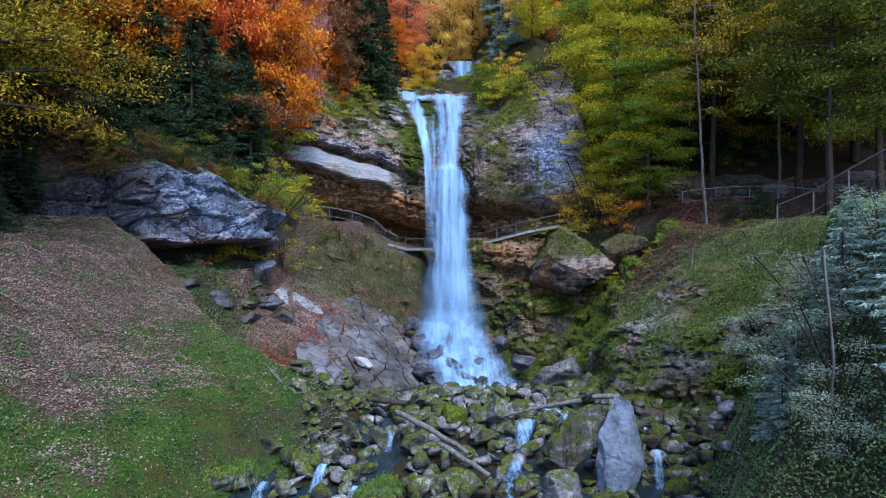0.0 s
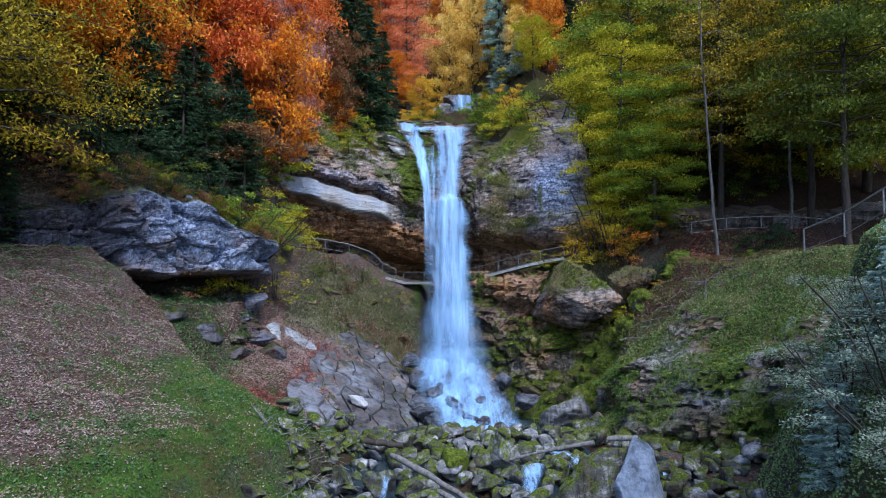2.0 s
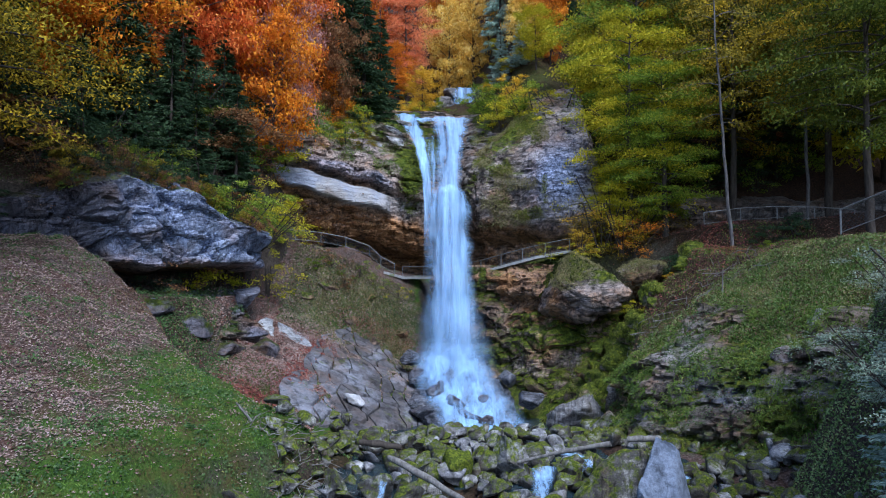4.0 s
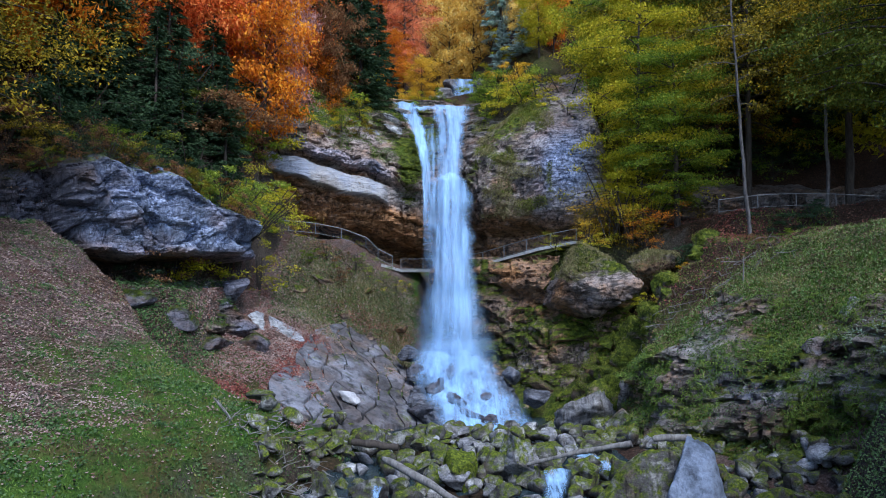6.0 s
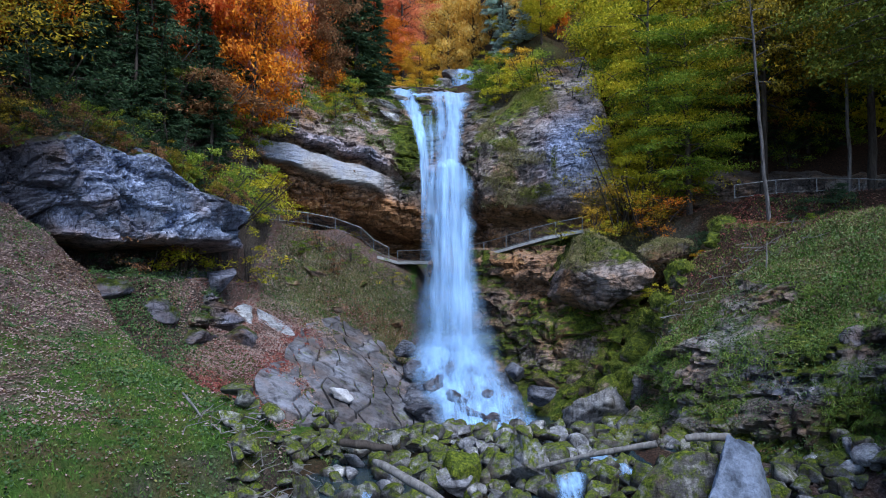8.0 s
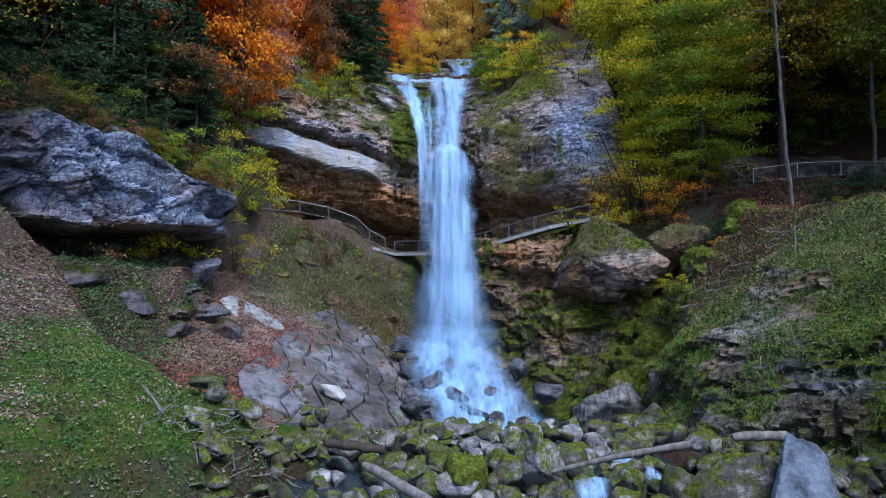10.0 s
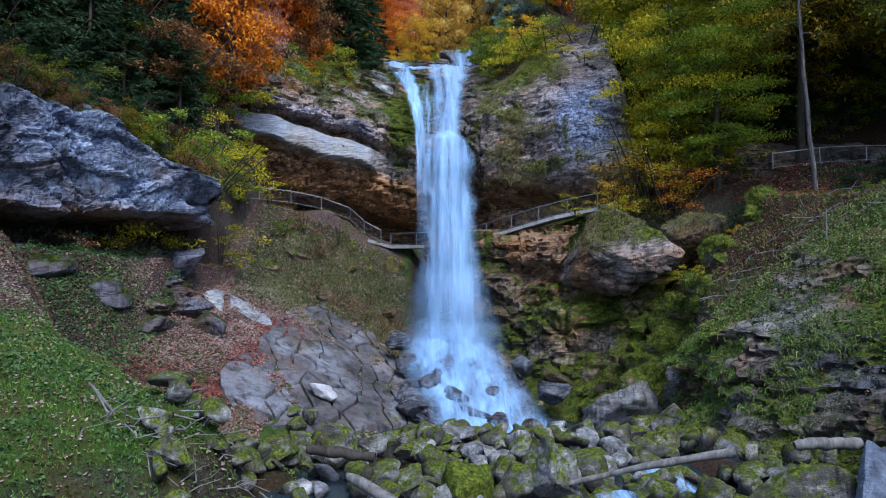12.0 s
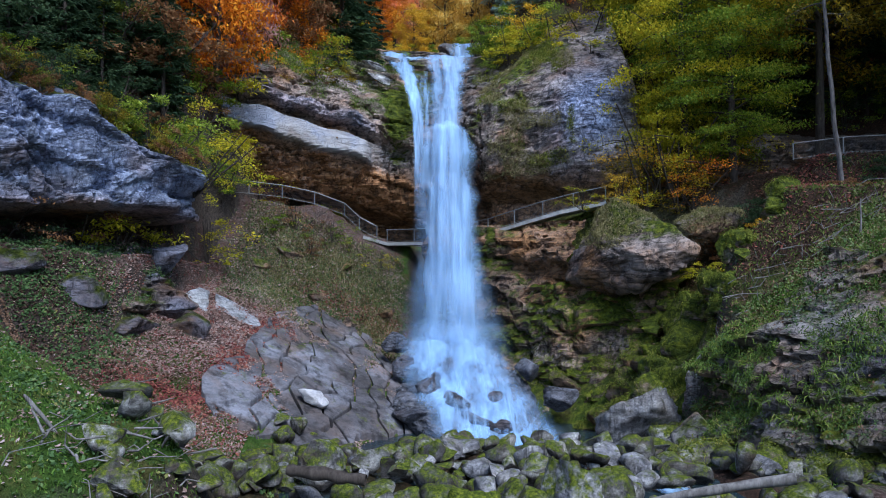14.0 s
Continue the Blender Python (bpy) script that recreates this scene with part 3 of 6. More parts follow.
def marks_main(s, z, x, y):
    q = z + 0.29 * (x + 14.5)
    left = smooth(0.5, -3.0, x)
    brown = left * band(q, [(10, 0.2), (13, 0.9), (20.9, 1.0), (21.7, 0.2), (23.2, 0.1), (24.5, 0.45), (28, 0.3)]) + (1 - left) * band(z, [(11, 0.2), (13, 0.9), (16.5, 0.9), (18, 0.3), (30, 0.2)])
    pale = smooth(-5.6, -7.4, x) * band(q + 0.25 * vnoise(x * 0.35, 0, 0, 8), [(21.3, 0), (21.5, 1.0), (23.5, 1.0), (23.75, 0)])
    blue = 0.5 * smooth(-5.0, -7.0, x) * band(q, [(24.3, 0), (24.7, 1.0), (25.6, 0.8), (26, 0)]) + 1.4 * np.exp(-((x - 12.4) / 2.3) ** 2 - ((z - 22.2) / 3.6) ** 2)
    # Wet behind the fall; beyond x 15, forest shade painted into the rock.
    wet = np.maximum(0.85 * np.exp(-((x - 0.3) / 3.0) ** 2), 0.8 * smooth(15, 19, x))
    moss = 0.5 * smooth(11.5, 9, z) * smooth(0, 5, x) - 0.8 * brown * (z > 12) + 0.3 * smooth(25, 29, z) + 0.6 * left * smooth(25.5, 28.5, q) * smooth(-0.3, 0.3, vnoise(x * 0.4, y * 0.4, z * 0.5, 38))
    for cx, cz, rx, rz, a in ((-3.5, 24.5, 1.5, 4.5, 2.4), (4.4, 25.0, 1.8, 4.5, 0.75), (7.6, 22.5, 2.2, 4.5, 0.6), (2.6, 19.5, 1.0, 4.0, 0.8), (6.0, 29.5, 3.0, 2.0, 0.8)):
        moss = moss + a * np.exp(-((x - cx) / rx) ** 2 - ((z - cz) / rz) ** 2)
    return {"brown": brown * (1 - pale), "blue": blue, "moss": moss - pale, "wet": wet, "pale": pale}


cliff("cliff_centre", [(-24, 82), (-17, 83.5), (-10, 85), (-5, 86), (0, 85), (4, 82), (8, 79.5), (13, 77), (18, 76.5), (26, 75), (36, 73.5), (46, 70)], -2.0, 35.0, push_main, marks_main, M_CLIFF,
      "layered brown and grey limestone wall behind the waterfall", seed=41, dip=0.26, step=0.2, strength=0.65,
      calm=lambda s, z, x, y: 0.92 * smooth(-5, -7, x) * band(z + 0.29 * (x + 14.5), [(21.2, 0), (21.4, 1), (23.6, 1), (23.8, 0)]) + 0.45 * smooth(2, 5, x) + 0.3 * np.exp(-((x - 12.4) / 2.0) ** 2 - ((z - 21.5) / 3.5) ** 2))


def marks_hollow(s, z, x, y):
    return {"moss": 0.62 + 0.5 * vnoise(x * 0.4, y * 0.4, z * 0.5, 21), "brown": 0.4 + 0.3 * smooth(5.5, 8, z), "wet": 0.9 * smooth(8.5, 4, x), "blue": 0 * x}


cliff("cliff_hollow", [(-1.5, 77.5), (2.5, 75.5), (6, 73.5), (9.5, 72.0), (12.5, 69.5), (14.6, 67)], -2.0, 13.0, lambda s, z, x, y: 2.8 - 0.46 * np.maximum(z, -1) - np.minimum(2.4 * np.maximum(z - 8.2, 0), 4.5) * smooth(4.5, 7.5, x) + 0.9 * vnoise(x * 0.35, y * 0.35, z * 0.3, 4) + 1.5 * smooth(7, 9, x) * smooth(12.5, 10.5, x) * smooth(3, 6, z), marks_hollow, M_CLIFF,
      "mossy dark rock hollow beside the pool", seed=91, dip=0.0, step=0.2, strength=0.8, width=4.0, layers=0.5)


def marks_bank(s, z, x, y):
    return {"moss": 0.6 + 0.8 * vnoise(x * 0.3, y * 0.3, z * 0.5, 33), "brown": 0.2 + 0.3 * vnoise(x * 0.2, y * 0.2, z * 0.3, 34), "wet": 0.6 + 0 * x, "blue": 0.35 * smooth(0.1, 0.5, vnoise(x * 0.25, y * 0.25, z * 0.4, 35))}


cliff("rock_bank", [(15, 61.5), (12, 59.5), (10.2, 56.5), (9.7, 53.5), (10.3, 50), (12, 46), (14.2, 42.5), (17, 39), (19, 35)], -1.6, 9.5,
      lambda s, z, x, y: 0.2 - 0.5 * np.minimum(z, 5) - 1.28 * np.maximum(z - 5, 0) + 0.9 * vnoise(x * 0.3, y * 0.3, z * 0.35, 14) - 0.9 * smooth(4.5, 8.5, z), marks_bank, M_CLIFF,
      "dark layered ledges of rock at the foot of the grassy bank", seed=131, dip=-0.2, step=0.17, strength=0.95, width=3.0)
cliff("rock_wall", [(-1, 80), (2, 79), (5, 77.4), (8, 75), (10, 72.5)], 4.0, 13.2, lambda s, z, x, y: 1.2 - 0.12 * np.maximum(z - 6, 0) - 1.0 * smooth(11.6, 13, z),
      lambda s, z, x, y: {"moss": 0.1 + 0.4 * smooth(9, 6, z) + 0.25 * smooth(11.5, 12.8, z), "brown": 0.9 + 0 * x, "wet": 0.3 + 0.5 * smooth(4, 1, x), "blue": 0 * x}, M_CLIFF,
      "brown weathered rock wall beneath the footbridge", seed=151, dip=0.1, step=0.2, strength=0.8)
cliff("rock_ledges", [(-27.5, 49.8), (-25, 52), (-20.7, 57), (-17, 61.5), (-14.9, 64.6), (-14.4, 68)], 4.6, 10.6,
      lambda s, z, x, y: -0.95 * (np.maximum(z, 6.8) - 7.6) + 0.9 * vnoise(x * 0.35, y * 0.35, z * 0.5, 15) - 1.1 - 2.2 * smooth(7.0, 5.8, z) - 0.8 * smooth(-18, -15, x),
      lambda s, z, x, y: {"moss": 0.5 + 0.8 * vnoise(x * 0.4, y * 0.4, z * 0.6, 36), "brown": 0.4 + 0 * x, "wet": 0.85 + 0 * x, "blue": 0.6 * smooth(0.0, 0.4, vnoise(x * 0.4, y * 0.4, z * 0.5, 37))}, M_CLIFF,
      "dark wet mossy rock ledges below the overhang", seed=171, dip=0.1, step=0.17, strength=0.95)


# ---- boulders ----
def stone_arrays(seed, squash=(1, 1, 0.75), cuts=20, detail=4, grain=0.03, deep=(0.3, 0.44)):
    """A lumpy, faceted stone about 1 m across."""
    bm = bmesh.new()
    bmesh.ops.create_icosphere(bm, subdivisions=detail, radius=0.5)
    co = np.array([v.co[:] for v in bm.verts])
    faces = np.array([[v.index for v in f.verts] for f in bm.faces])
    bm.free()
    rng = np.random.RandomState(seed)
    for _ in range(cuts):
        d = rng.normal(size=3)
        d /= np.linalg.norm(d)
        co -= np.maximum(co @ d - rng.uniform(*deep), 0)[:, None] * d * 0.93
    co *= np.array(squash)
    nrm = co / (np.linalg.norm(co, axis=1)[:, None] + 1e-9)
    co += nrm * (grain * fbm(co[:, 0] * 5, co[:, 1] * 5, co[:, 2] * 5, seed, 4))[:, None]
    return co, faces


def boulder_mesh(mat, seed, squash, **given):
    co, faces = stone_arrays(seed, squash, **given)
    return mesh_of("boulder", co, faces, mat, shade=False)


STONES = [boulder_mesh(M_PALE if i % 5 == 4 else M_BOULDER, 100 + i, (1, 0.72 + 0.06 * (i % 5), 0.66 + 0.07 * (i % 4)), cuts=9 + i % 4, deep=(0.11, 0.36), detail=4, grain=0.03) for i in range(12)]
PEBBLES = [boulder_mesh(M_PALE if i % 5 == 4 else M_BOULDER, 130 + i, (1, 0.72 + 0.06 * (i % 5), 0.62 + 0.06 * (i % 4)), cuts=9, deep=(0.11, 0.36), detail=3, grain=0.03) for i in range(12)]


def boulder(x, y, size, k=None, z=None, turn=None, label="", lift=0.3, squash=(1, 1, 1)):
    me = (STONES if size > 0.9 else PEBBLES)[(k if k is not None else random.randrange(12)) % 12]
    ob = new("boulder", me)
    z = float(rough_height(x, y)) + size * lift if z is None else z
    tip = (random.uniform(-0.35, 0.35), random.uniform(-0.35, 0.35), random.uniform(0, 6.28)) if turn is None else turn
    ob.matrix_world = Matrix.LocRotScale((x, y, z), Euler(tip), (size * squash[0], size * squash[1], size * squash[2]))
    return tagged(ob, label or ("pale grey limestone boulder in the stream bed" if me.materials[0] == M_PALE else "moss-covered grey boulder in the stream bed"), "boulder", "stream boulders")


def big_rock(name, mat, seed, at, size, turn, label, marks=None, cuts=12, detail=5, grain=0.02, deep=(0.2, 0.4), cat="rock"):
    co, faces = stone_arrays(seed, size, cuts, detail, grain * 1.0, deep)
    d1, d2, val = cells(co[:, 0] * 0.9, co[:, 1] * 0.9, co[:, 2] * 1.3, seed)
    n = co / (np.linalg.norm(co, axis=1)[:, None] + 1e-9)
    co = co + n * (min(size) * (0.06 * (val - 0.5) - 0.03 * np.exp(-((d2 - d1) / 0.1) ** 2)))[:, None]
    ob = new(name, mesh_of(name, co, faces, mat, marks=marks(co) if marks else None))
    ob.matrix_world = pose(*at, *turn)
    return tagged(ob, label, cat)


# rocks that can be told apart
big_rock("boulder", M_BLUESTONE, 3, (8.2, 32.4, 2.4), (3.3, 2.2, 5.9), (-14, -3, 8), "tall smooth blue-grey boulder leaning in the stream bed", cuts=11, grain=0.003, deep=(0.24, 0.37), cat="boulder")
big_rock("boulder", M_BOULDER, 8, (6.1, 33.4, 2.3), (2.6, 2.0, 5.6), (12, 42, 20), "long slanting grey slab of rock with patches of moss", cuts=12, cat="boulder")
big_rock("boulder", M_PALE, 14, (5.4, 31, 1.0), (2.7, 2.2, 2.2), (0, 8, 20), "white-grey block with a mossy face by the cascade", marks=lambda co: {"moss": 0.2 + 0 * co[:, 0]}, cat="boulder")
big_rock("boulder", M_BOULDER, 21, (-10.2, 32.4, 1.2), (3.8, 3.0, 2.5), (0, 0, 30), "broad boulder with a hanging cap of grass", cat="boulder")
big_rock("boulder", M_BOULDER, 22, (-3.2, 31.6, 0.6), (3.4, 2.6, 2.2), (0, 0, 10), "mossy boulder overgrown with long grass", cat="boulder")
big_rock("boulder", M_BOULDER, 25, (0.5, 31.8, 0.8), (3.0, 2.4, 2.3), (5, 10, -20), "moss-streaked white and green boulder in the stream bed", cat="boulder")
big_rock("boulder", M_PALE, 27, (3.2, 40.2, 2.4), (3.1, 2.5, 2.9), (0, 0, 0), "large pale boulder with moss hanging over its edge", marks=lambda co: {"moss": 0.15 + 0.3 * smooth(-0.2, 0.8, co[:, 2])}, cat="boulder")
big_rock("boulder", M_BOULDER, 29, (0.45, 39.0, 2.5), (1.8, 1.7, 2.5), (0, 0, 0), "rounded moss-green boulder at the foot of the cascade", marks=lambda co: {"moss": 0.5 + 0 * co[:, 0]}, cat="boulder")
big_rock("boulder", M_PALE, 32, (10.1, 56.4, 1.3), (5.6, 4.0, 6.0), (0, 3, 12), "upright white-grey block at the edge of the pool", marks=lambda co: {"brown": 0.25 + 0.3 * vnoise(co[:, 0], co[:, 1], co[:, 2], 3), "wet": smooth(0.1, 0.5, vnoise(co[:, 0] * 0.9, co[:, 1] * 0.9, co[:, 2] * 0.5, 5)), "moss": 0.5 * smooth(1.6, 2.4, co[:, 2])}, cuts=9, deep=(0.16, 0.34), grain=0.05, cat="boulder")
big_rock("boulder", M_CLIFF, 33, (13.0, 56.6, 2.6), (4.4, 4.0, 4.6), (0, 6, -10), "rugged dark grey block at the edge of the pool", cat="boulder")
big_rock("boulder", M_CLIFF, 34, (11.2, 53.0, 0.9), (4.2, 3.6, 4.2), (0, 10, 30), "mossy dark block at the toe of the bank", marks=lambda co: {"moss": 0.35 + 0 * co[:, 0]}, cat="boulder")
for k, (x, y, z, sx) in enumerate([(9.4, 51.2, 0.3, 3.6), (10.4, 49.2, 0.9, 3.4), (11.8, 47.4, 1.3, 3.2), (10.6, 55.6, 0.2, 3.2), (13.4, 45.6, 1.6, 2.8)]):
    big_rock("boulder", M_BOULDER, 240 + k, (x, y, z), (sx * 1.2, sx, sx), (0, 12 * math.sin(k * 2), 50 * k), "mossy block at the toe of the bank", detail=4, cat="boulder")
big_rock("boulder", M_CLIFF, 35, (18.0, 45.4, 4.2), (3.2, 2.4, 3.0), (0, 25, 20), "dark blue-grey rock standing out of the grassy bank", marks=lambda co: {"blue": 0.5 + 0 * co[:, 0]}, cat="boulder")
big_rock("boulder", M_CLIFF, 36, (21.0, 47.5, 6.0), (3.0, 2.4, 1.8), (0, 15, 20), "dark rock half buried in the grassy bank", cat="boulder")


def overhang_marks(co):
    # Last mask darkens the underside, its shade put into the colour.
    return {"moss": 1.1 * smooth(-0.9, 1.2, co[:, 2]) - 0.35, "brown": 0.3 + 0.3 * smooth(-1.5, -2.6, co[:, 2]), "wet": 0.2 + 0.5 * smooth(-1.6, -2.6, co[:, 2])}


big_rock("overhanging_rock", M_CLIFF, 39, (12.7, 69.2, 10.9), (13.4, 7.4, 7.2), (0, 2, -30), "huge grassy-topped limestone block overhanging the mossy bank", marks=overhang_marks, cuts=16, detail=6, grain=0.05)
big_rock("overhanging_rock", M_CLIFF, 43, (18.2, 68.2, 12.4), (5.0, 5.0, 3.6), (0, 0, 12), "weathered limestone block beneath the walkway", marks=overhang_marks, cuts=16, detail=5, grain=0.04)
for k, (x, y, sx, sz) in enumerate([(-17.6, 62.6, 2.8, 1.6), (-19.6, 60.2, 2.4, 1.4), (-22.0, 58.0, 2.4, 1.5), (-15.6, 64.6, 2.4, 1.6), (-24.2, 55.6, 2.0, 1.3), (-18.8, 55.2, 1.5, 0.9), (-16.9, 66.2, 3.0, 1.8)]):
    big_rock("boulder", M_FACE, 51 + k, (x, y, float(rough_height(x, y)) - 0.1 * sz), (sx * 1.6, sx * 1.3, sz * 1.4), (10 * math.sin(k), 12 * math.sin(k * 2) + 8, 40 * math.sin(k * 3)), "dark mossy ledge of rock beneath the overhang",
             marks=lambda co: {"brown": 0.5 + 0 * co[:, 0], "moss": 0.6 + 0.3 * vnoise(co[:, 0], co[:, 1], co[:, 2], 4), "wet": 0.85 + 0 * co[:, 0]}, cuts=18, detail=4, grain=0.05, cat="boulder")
big_rock("boulder", M_FACE, 58, (-17.6, 67.6, 10.0), (2.4, 3.6, 4.4), (10, 34, 20), "pale fin of rock below the overhang", marks=lambda co: {"brown": 0.3 + 0 * co[:, 0], "wet": 0.4 + 0 * co[:, 0]}, cuts=20, detail=5, grain=0.05, cat="boulder")
rng = np.random.RandomState(61)
for i in range(30):
    x = rng.uniform(11.5, 21.5)
    y = line(x, (10, 56), (14, 58.6), (18, 61.5), (22, 65)) + (rng.uniform(-1.2, 1.0) if i < 16 else rng.uniform(1, 6))
    sx = rng.uniform(1.2, 2.6)
    big_rock("boulder", M_CLIFF, 300 + i, (x, y, float(rough_height(x, y)) - 0.1 * sx), (sx * 1.4, sx, sx * 0.9), (0, 15 * math.sin(i), i * 40), "moss-covered hummock of rock on the bank",
             marks=lambda co: {"moss": 0.95 + 0 * co[:, 0], "brown": 0.3 + 0 * co[:, 0]}, detail=4, cat="boulder")
for i in range(34):
    x, y, sx = rng.uniform(5.4, 13.5), rng.uniform(59, 70), rng.uniform(1.2, 2.8)
    if x < 7.2 + 0.7 * max(0, 66 - y):
        continue
    big_rock("boulder", M_CLIFF, 340 + i, (x, y, float(rough_height(x, y)) + 0.1 * sx), (sx * 1.4, sx, sx * 0.8), (0, 12 * math.sin(i), i * 40), "dark mossy block of rock beside the pool",
             marks=lambda co: {"moss": 0.55 + 0 * co[:, 0], "brown": 0.6 + 0 * co[:, 0], "wet": 0.5 + 0 * co[:, 0]}, detail=4, cat="boulder")
for i, (x, y, sx) in enumerate([(-12.2, 78.8, 1.6), (-9.4, 77.2, 1.3), (-6.8, 76.4, 1.8), (-4.4, 78.0, 1.5), (-7.8, 79.8, 1.3), (-14.6, 77.4, 1.8), (-5.2, 74.8, 1.6), (-3.2, 75.4, 2.0)]):
    big_rock("rock", M_CLIFF, 380 + i, (x, y, float(rough_height(x, y)) - 0.24 * sx), (sx * 1.9, sx * 1.2, sx * 0.8), (-15, 14, i * 35), "weathered rock half buried in the slope under the walkway",
             marks=lambda co: {"moss": 0.4 + 0 * co[:, 0], "brown": 0.5 + 0 * co[:, 0], "wet": 0.4 + 0 * co[:, 0]}, detail=4)
for i, (x, y, sx) in enumerate([(14.0, 61.0, 3.6), (15.0, 63.5, 3.8), (13.2, 63.0, 3.4), (15.6, 66.0, 3.6), (13.6, 65.8, 3.2), (12.4, 61.0, 3.2), (16.2, 62.4, 2.6), (14.6, 59.4, 2.6), (12.6, 58.6, 2.8), (16.4, 64.6, 3.0), (11.6, 63.4, 2.8)]):
    big_rock("boulder", M_CLIFF, 400 + i, (x, y, float(rough_height(x, y)) + 0.1), (sx * 1.3, sx, sx * 0.9), (0, -25, i * 40), "mossy brown boulder heaped on the flank of the bank",
             marks=lambda co: {"moss": 0.9 + 0 * co[:, 0], "brown": 0.5 + 0 * co[:, 0]}, detail=4, cat="boulder")
for i, (x, y, sx) in enumerate([(19.8, 45.2, 2.2), (22.4, 46.8, 2.0)]):
    big_rock("boulder", M_CLIFF, 140 + i, (x, y, float(rough_height(x, y)) - 0.22 * sx), (sx * 1.8, sx * 1.1, sx * 0.95), (0, 26, 20 * math.sin(i * 2.2)), "dark ledge of rock in the grassy bank", marks=lambda co: {"blue": 0.25 + 0 * co[:, 0], "moss": 0.2 + 0 * co[:, 0]}, detail=4, cat="boulder")
for x, y, z, s in [(-9.4, 39.5, 4.0, 1.3), (-8.4, 40.0, 3.7, 1.2)]:
    boulder(x, y, s, 3, z, label="grey rock lying in the grass of the bank")
for x, y, s, k in [(-5.4, 43.6, 2.0, 3), (-4.1, 44.2, 2.2, 7), (-6.8, 43.6, 1.4, 2), (-2.4, 45.5, 1.6, 0), (-1.4, 44.2, 1.3, 11), (0.2, 43.4, 1.7, 3), (-2.0, 42.0, 1.5, 1), (1.6, 44.4, 1.3, 4), (2.6, 43.0, 2.2, 3),
                   (-7.2, 38.4, 1.6, 7), (-6.4, 36.4, 1.3, 3), (-5.0, 37.8, 1.9, 0), (-3.2, 37.4, 2.2, 1), (-1.6, 36.0, 1.9, 2), (0.4, 38.6, 2.0, 4), (2.2, 36.8, 2.0, 3), (-0.6, 40.4, 1.7, 5),
                   (-8.6, 34.8, 1.6, 0), (-6.6, 33.2, 1.5, 1), (-5.2, 34.8, 1.4, 2), (6.2, 40.6, 1.9, 2), (7.8, 39.4, 2.2, 7), (9.6, 38.6, 1.6, 3), (11.5, 39.5, 1.5, 0), (10.8, 36.6, 1.2, 11), (12.6, 37.4, 1.3, 4)]:
    boulder(x, y, s, k, lift=0.36)
rng = np.random.RandomState(4)
small, pale_small = [], []
for i in range(2300):
    y = rng.uniform(26, 52.5) if i < 1650 else rng.uniform(52, 60) if i < 1900 else rng.uniform(31, 47)
    c = line(y, (26, 2), (36, 1.5), (44, -0.5), (52, 0.5))
    w = line(y, (26, 10), (36, 9.5), (44, 8.5), (52, 8), (60, 9))
    x, size = c + rng.uniform(-w, w), rng.choice([0.5, 0.8, 1.15, 1.6], p=[0.22, 0.3, 0.3, 0.18]) * rng.uniform(0.85, 1.2)
    if i >= 1900:
        x = rng.uniform(9, 19)
        if float(height(x, y)) > 2.6:
            continue
    if 225 <= i < 1650 and i % 2:
        continue
    if i < 225:
        boulder(x, y, max(size, 0.7))
    else:
        co, faces = stone_arrays(200 + i % 37, (1, rng.uniform(0.65, 1), rng.uniform(0.5, 0.85)), 9, 2 if size > 0.6 else 1, 0.03, (0.11, 0.36))
        a = rng.uniform(0, 6.28)
        turn = np.array([[math.cos(a), -math.sin(a), 0], [math.sin(a), math.cos(a), 0], [0, 0, 1]])
        (pale_small if i % 8 == 0 else small).append((co @ turn.T * min(size, 1.5) + (x, y, float(rough_height(x, y)) + 0.3 * size), faces))
tagged(new("stones", mesh_of("stones", *joined(small), M_BOULDER)), "mossy stones filling the stream bed", "stones", kind="stuff")
tagged(new("stones", mesh_of("stones", *joined(pale_small), M_PALE)), "pale bare stones filling the stream bed", "stones", kind="stuff")


# ---- cracked slabs of the outcrop ----
def clip(poly, a, b, c):
    """The part of a convex polygon where a x + b y <= c."""
    out = []
    for i in range(len(poly)):
        p, q = poly[i - 1], poly[i]
        dp, dq = a * p[0] + b * p[1] - c, a * q[0] + b * q[1] - c
        if (dp <= 0) != (dq <= 0):
            t = dp / (dp - dq)
            out.append((p[0] + t * (q[0] - p[0]), p[1] + t * (q[1] - p[1])))
        if dq <= 0:
            out.append(q)
    return out


def slab_z(x, y):
    return -22.05 - 0.497 * x + 0.3155 * y


def wavy(poly, step=0.45, sway=0.5):
    """The outline of a polygon in short steps, swayed by a noise of the plan so that neighbours still fit."""
    out = []
    for i in range(len(poly)):
        p, q = np.array(poly[i - 1]), np.array(poly[i])
        n = max(1, int(np.linalg.norm(q - p) / step))
        out += [p + (q - p) * k / n for k in range(n)]
    out = np.array(out)
    return out + sway * np.stack([fbm(out[:, 0] * 0.5, out[:, 1] * 0.5, 0, 5, 4), fbm(out[:, 0] * 0.5, out[:, 1] * 0.5, 9, 6, 4)], 1)


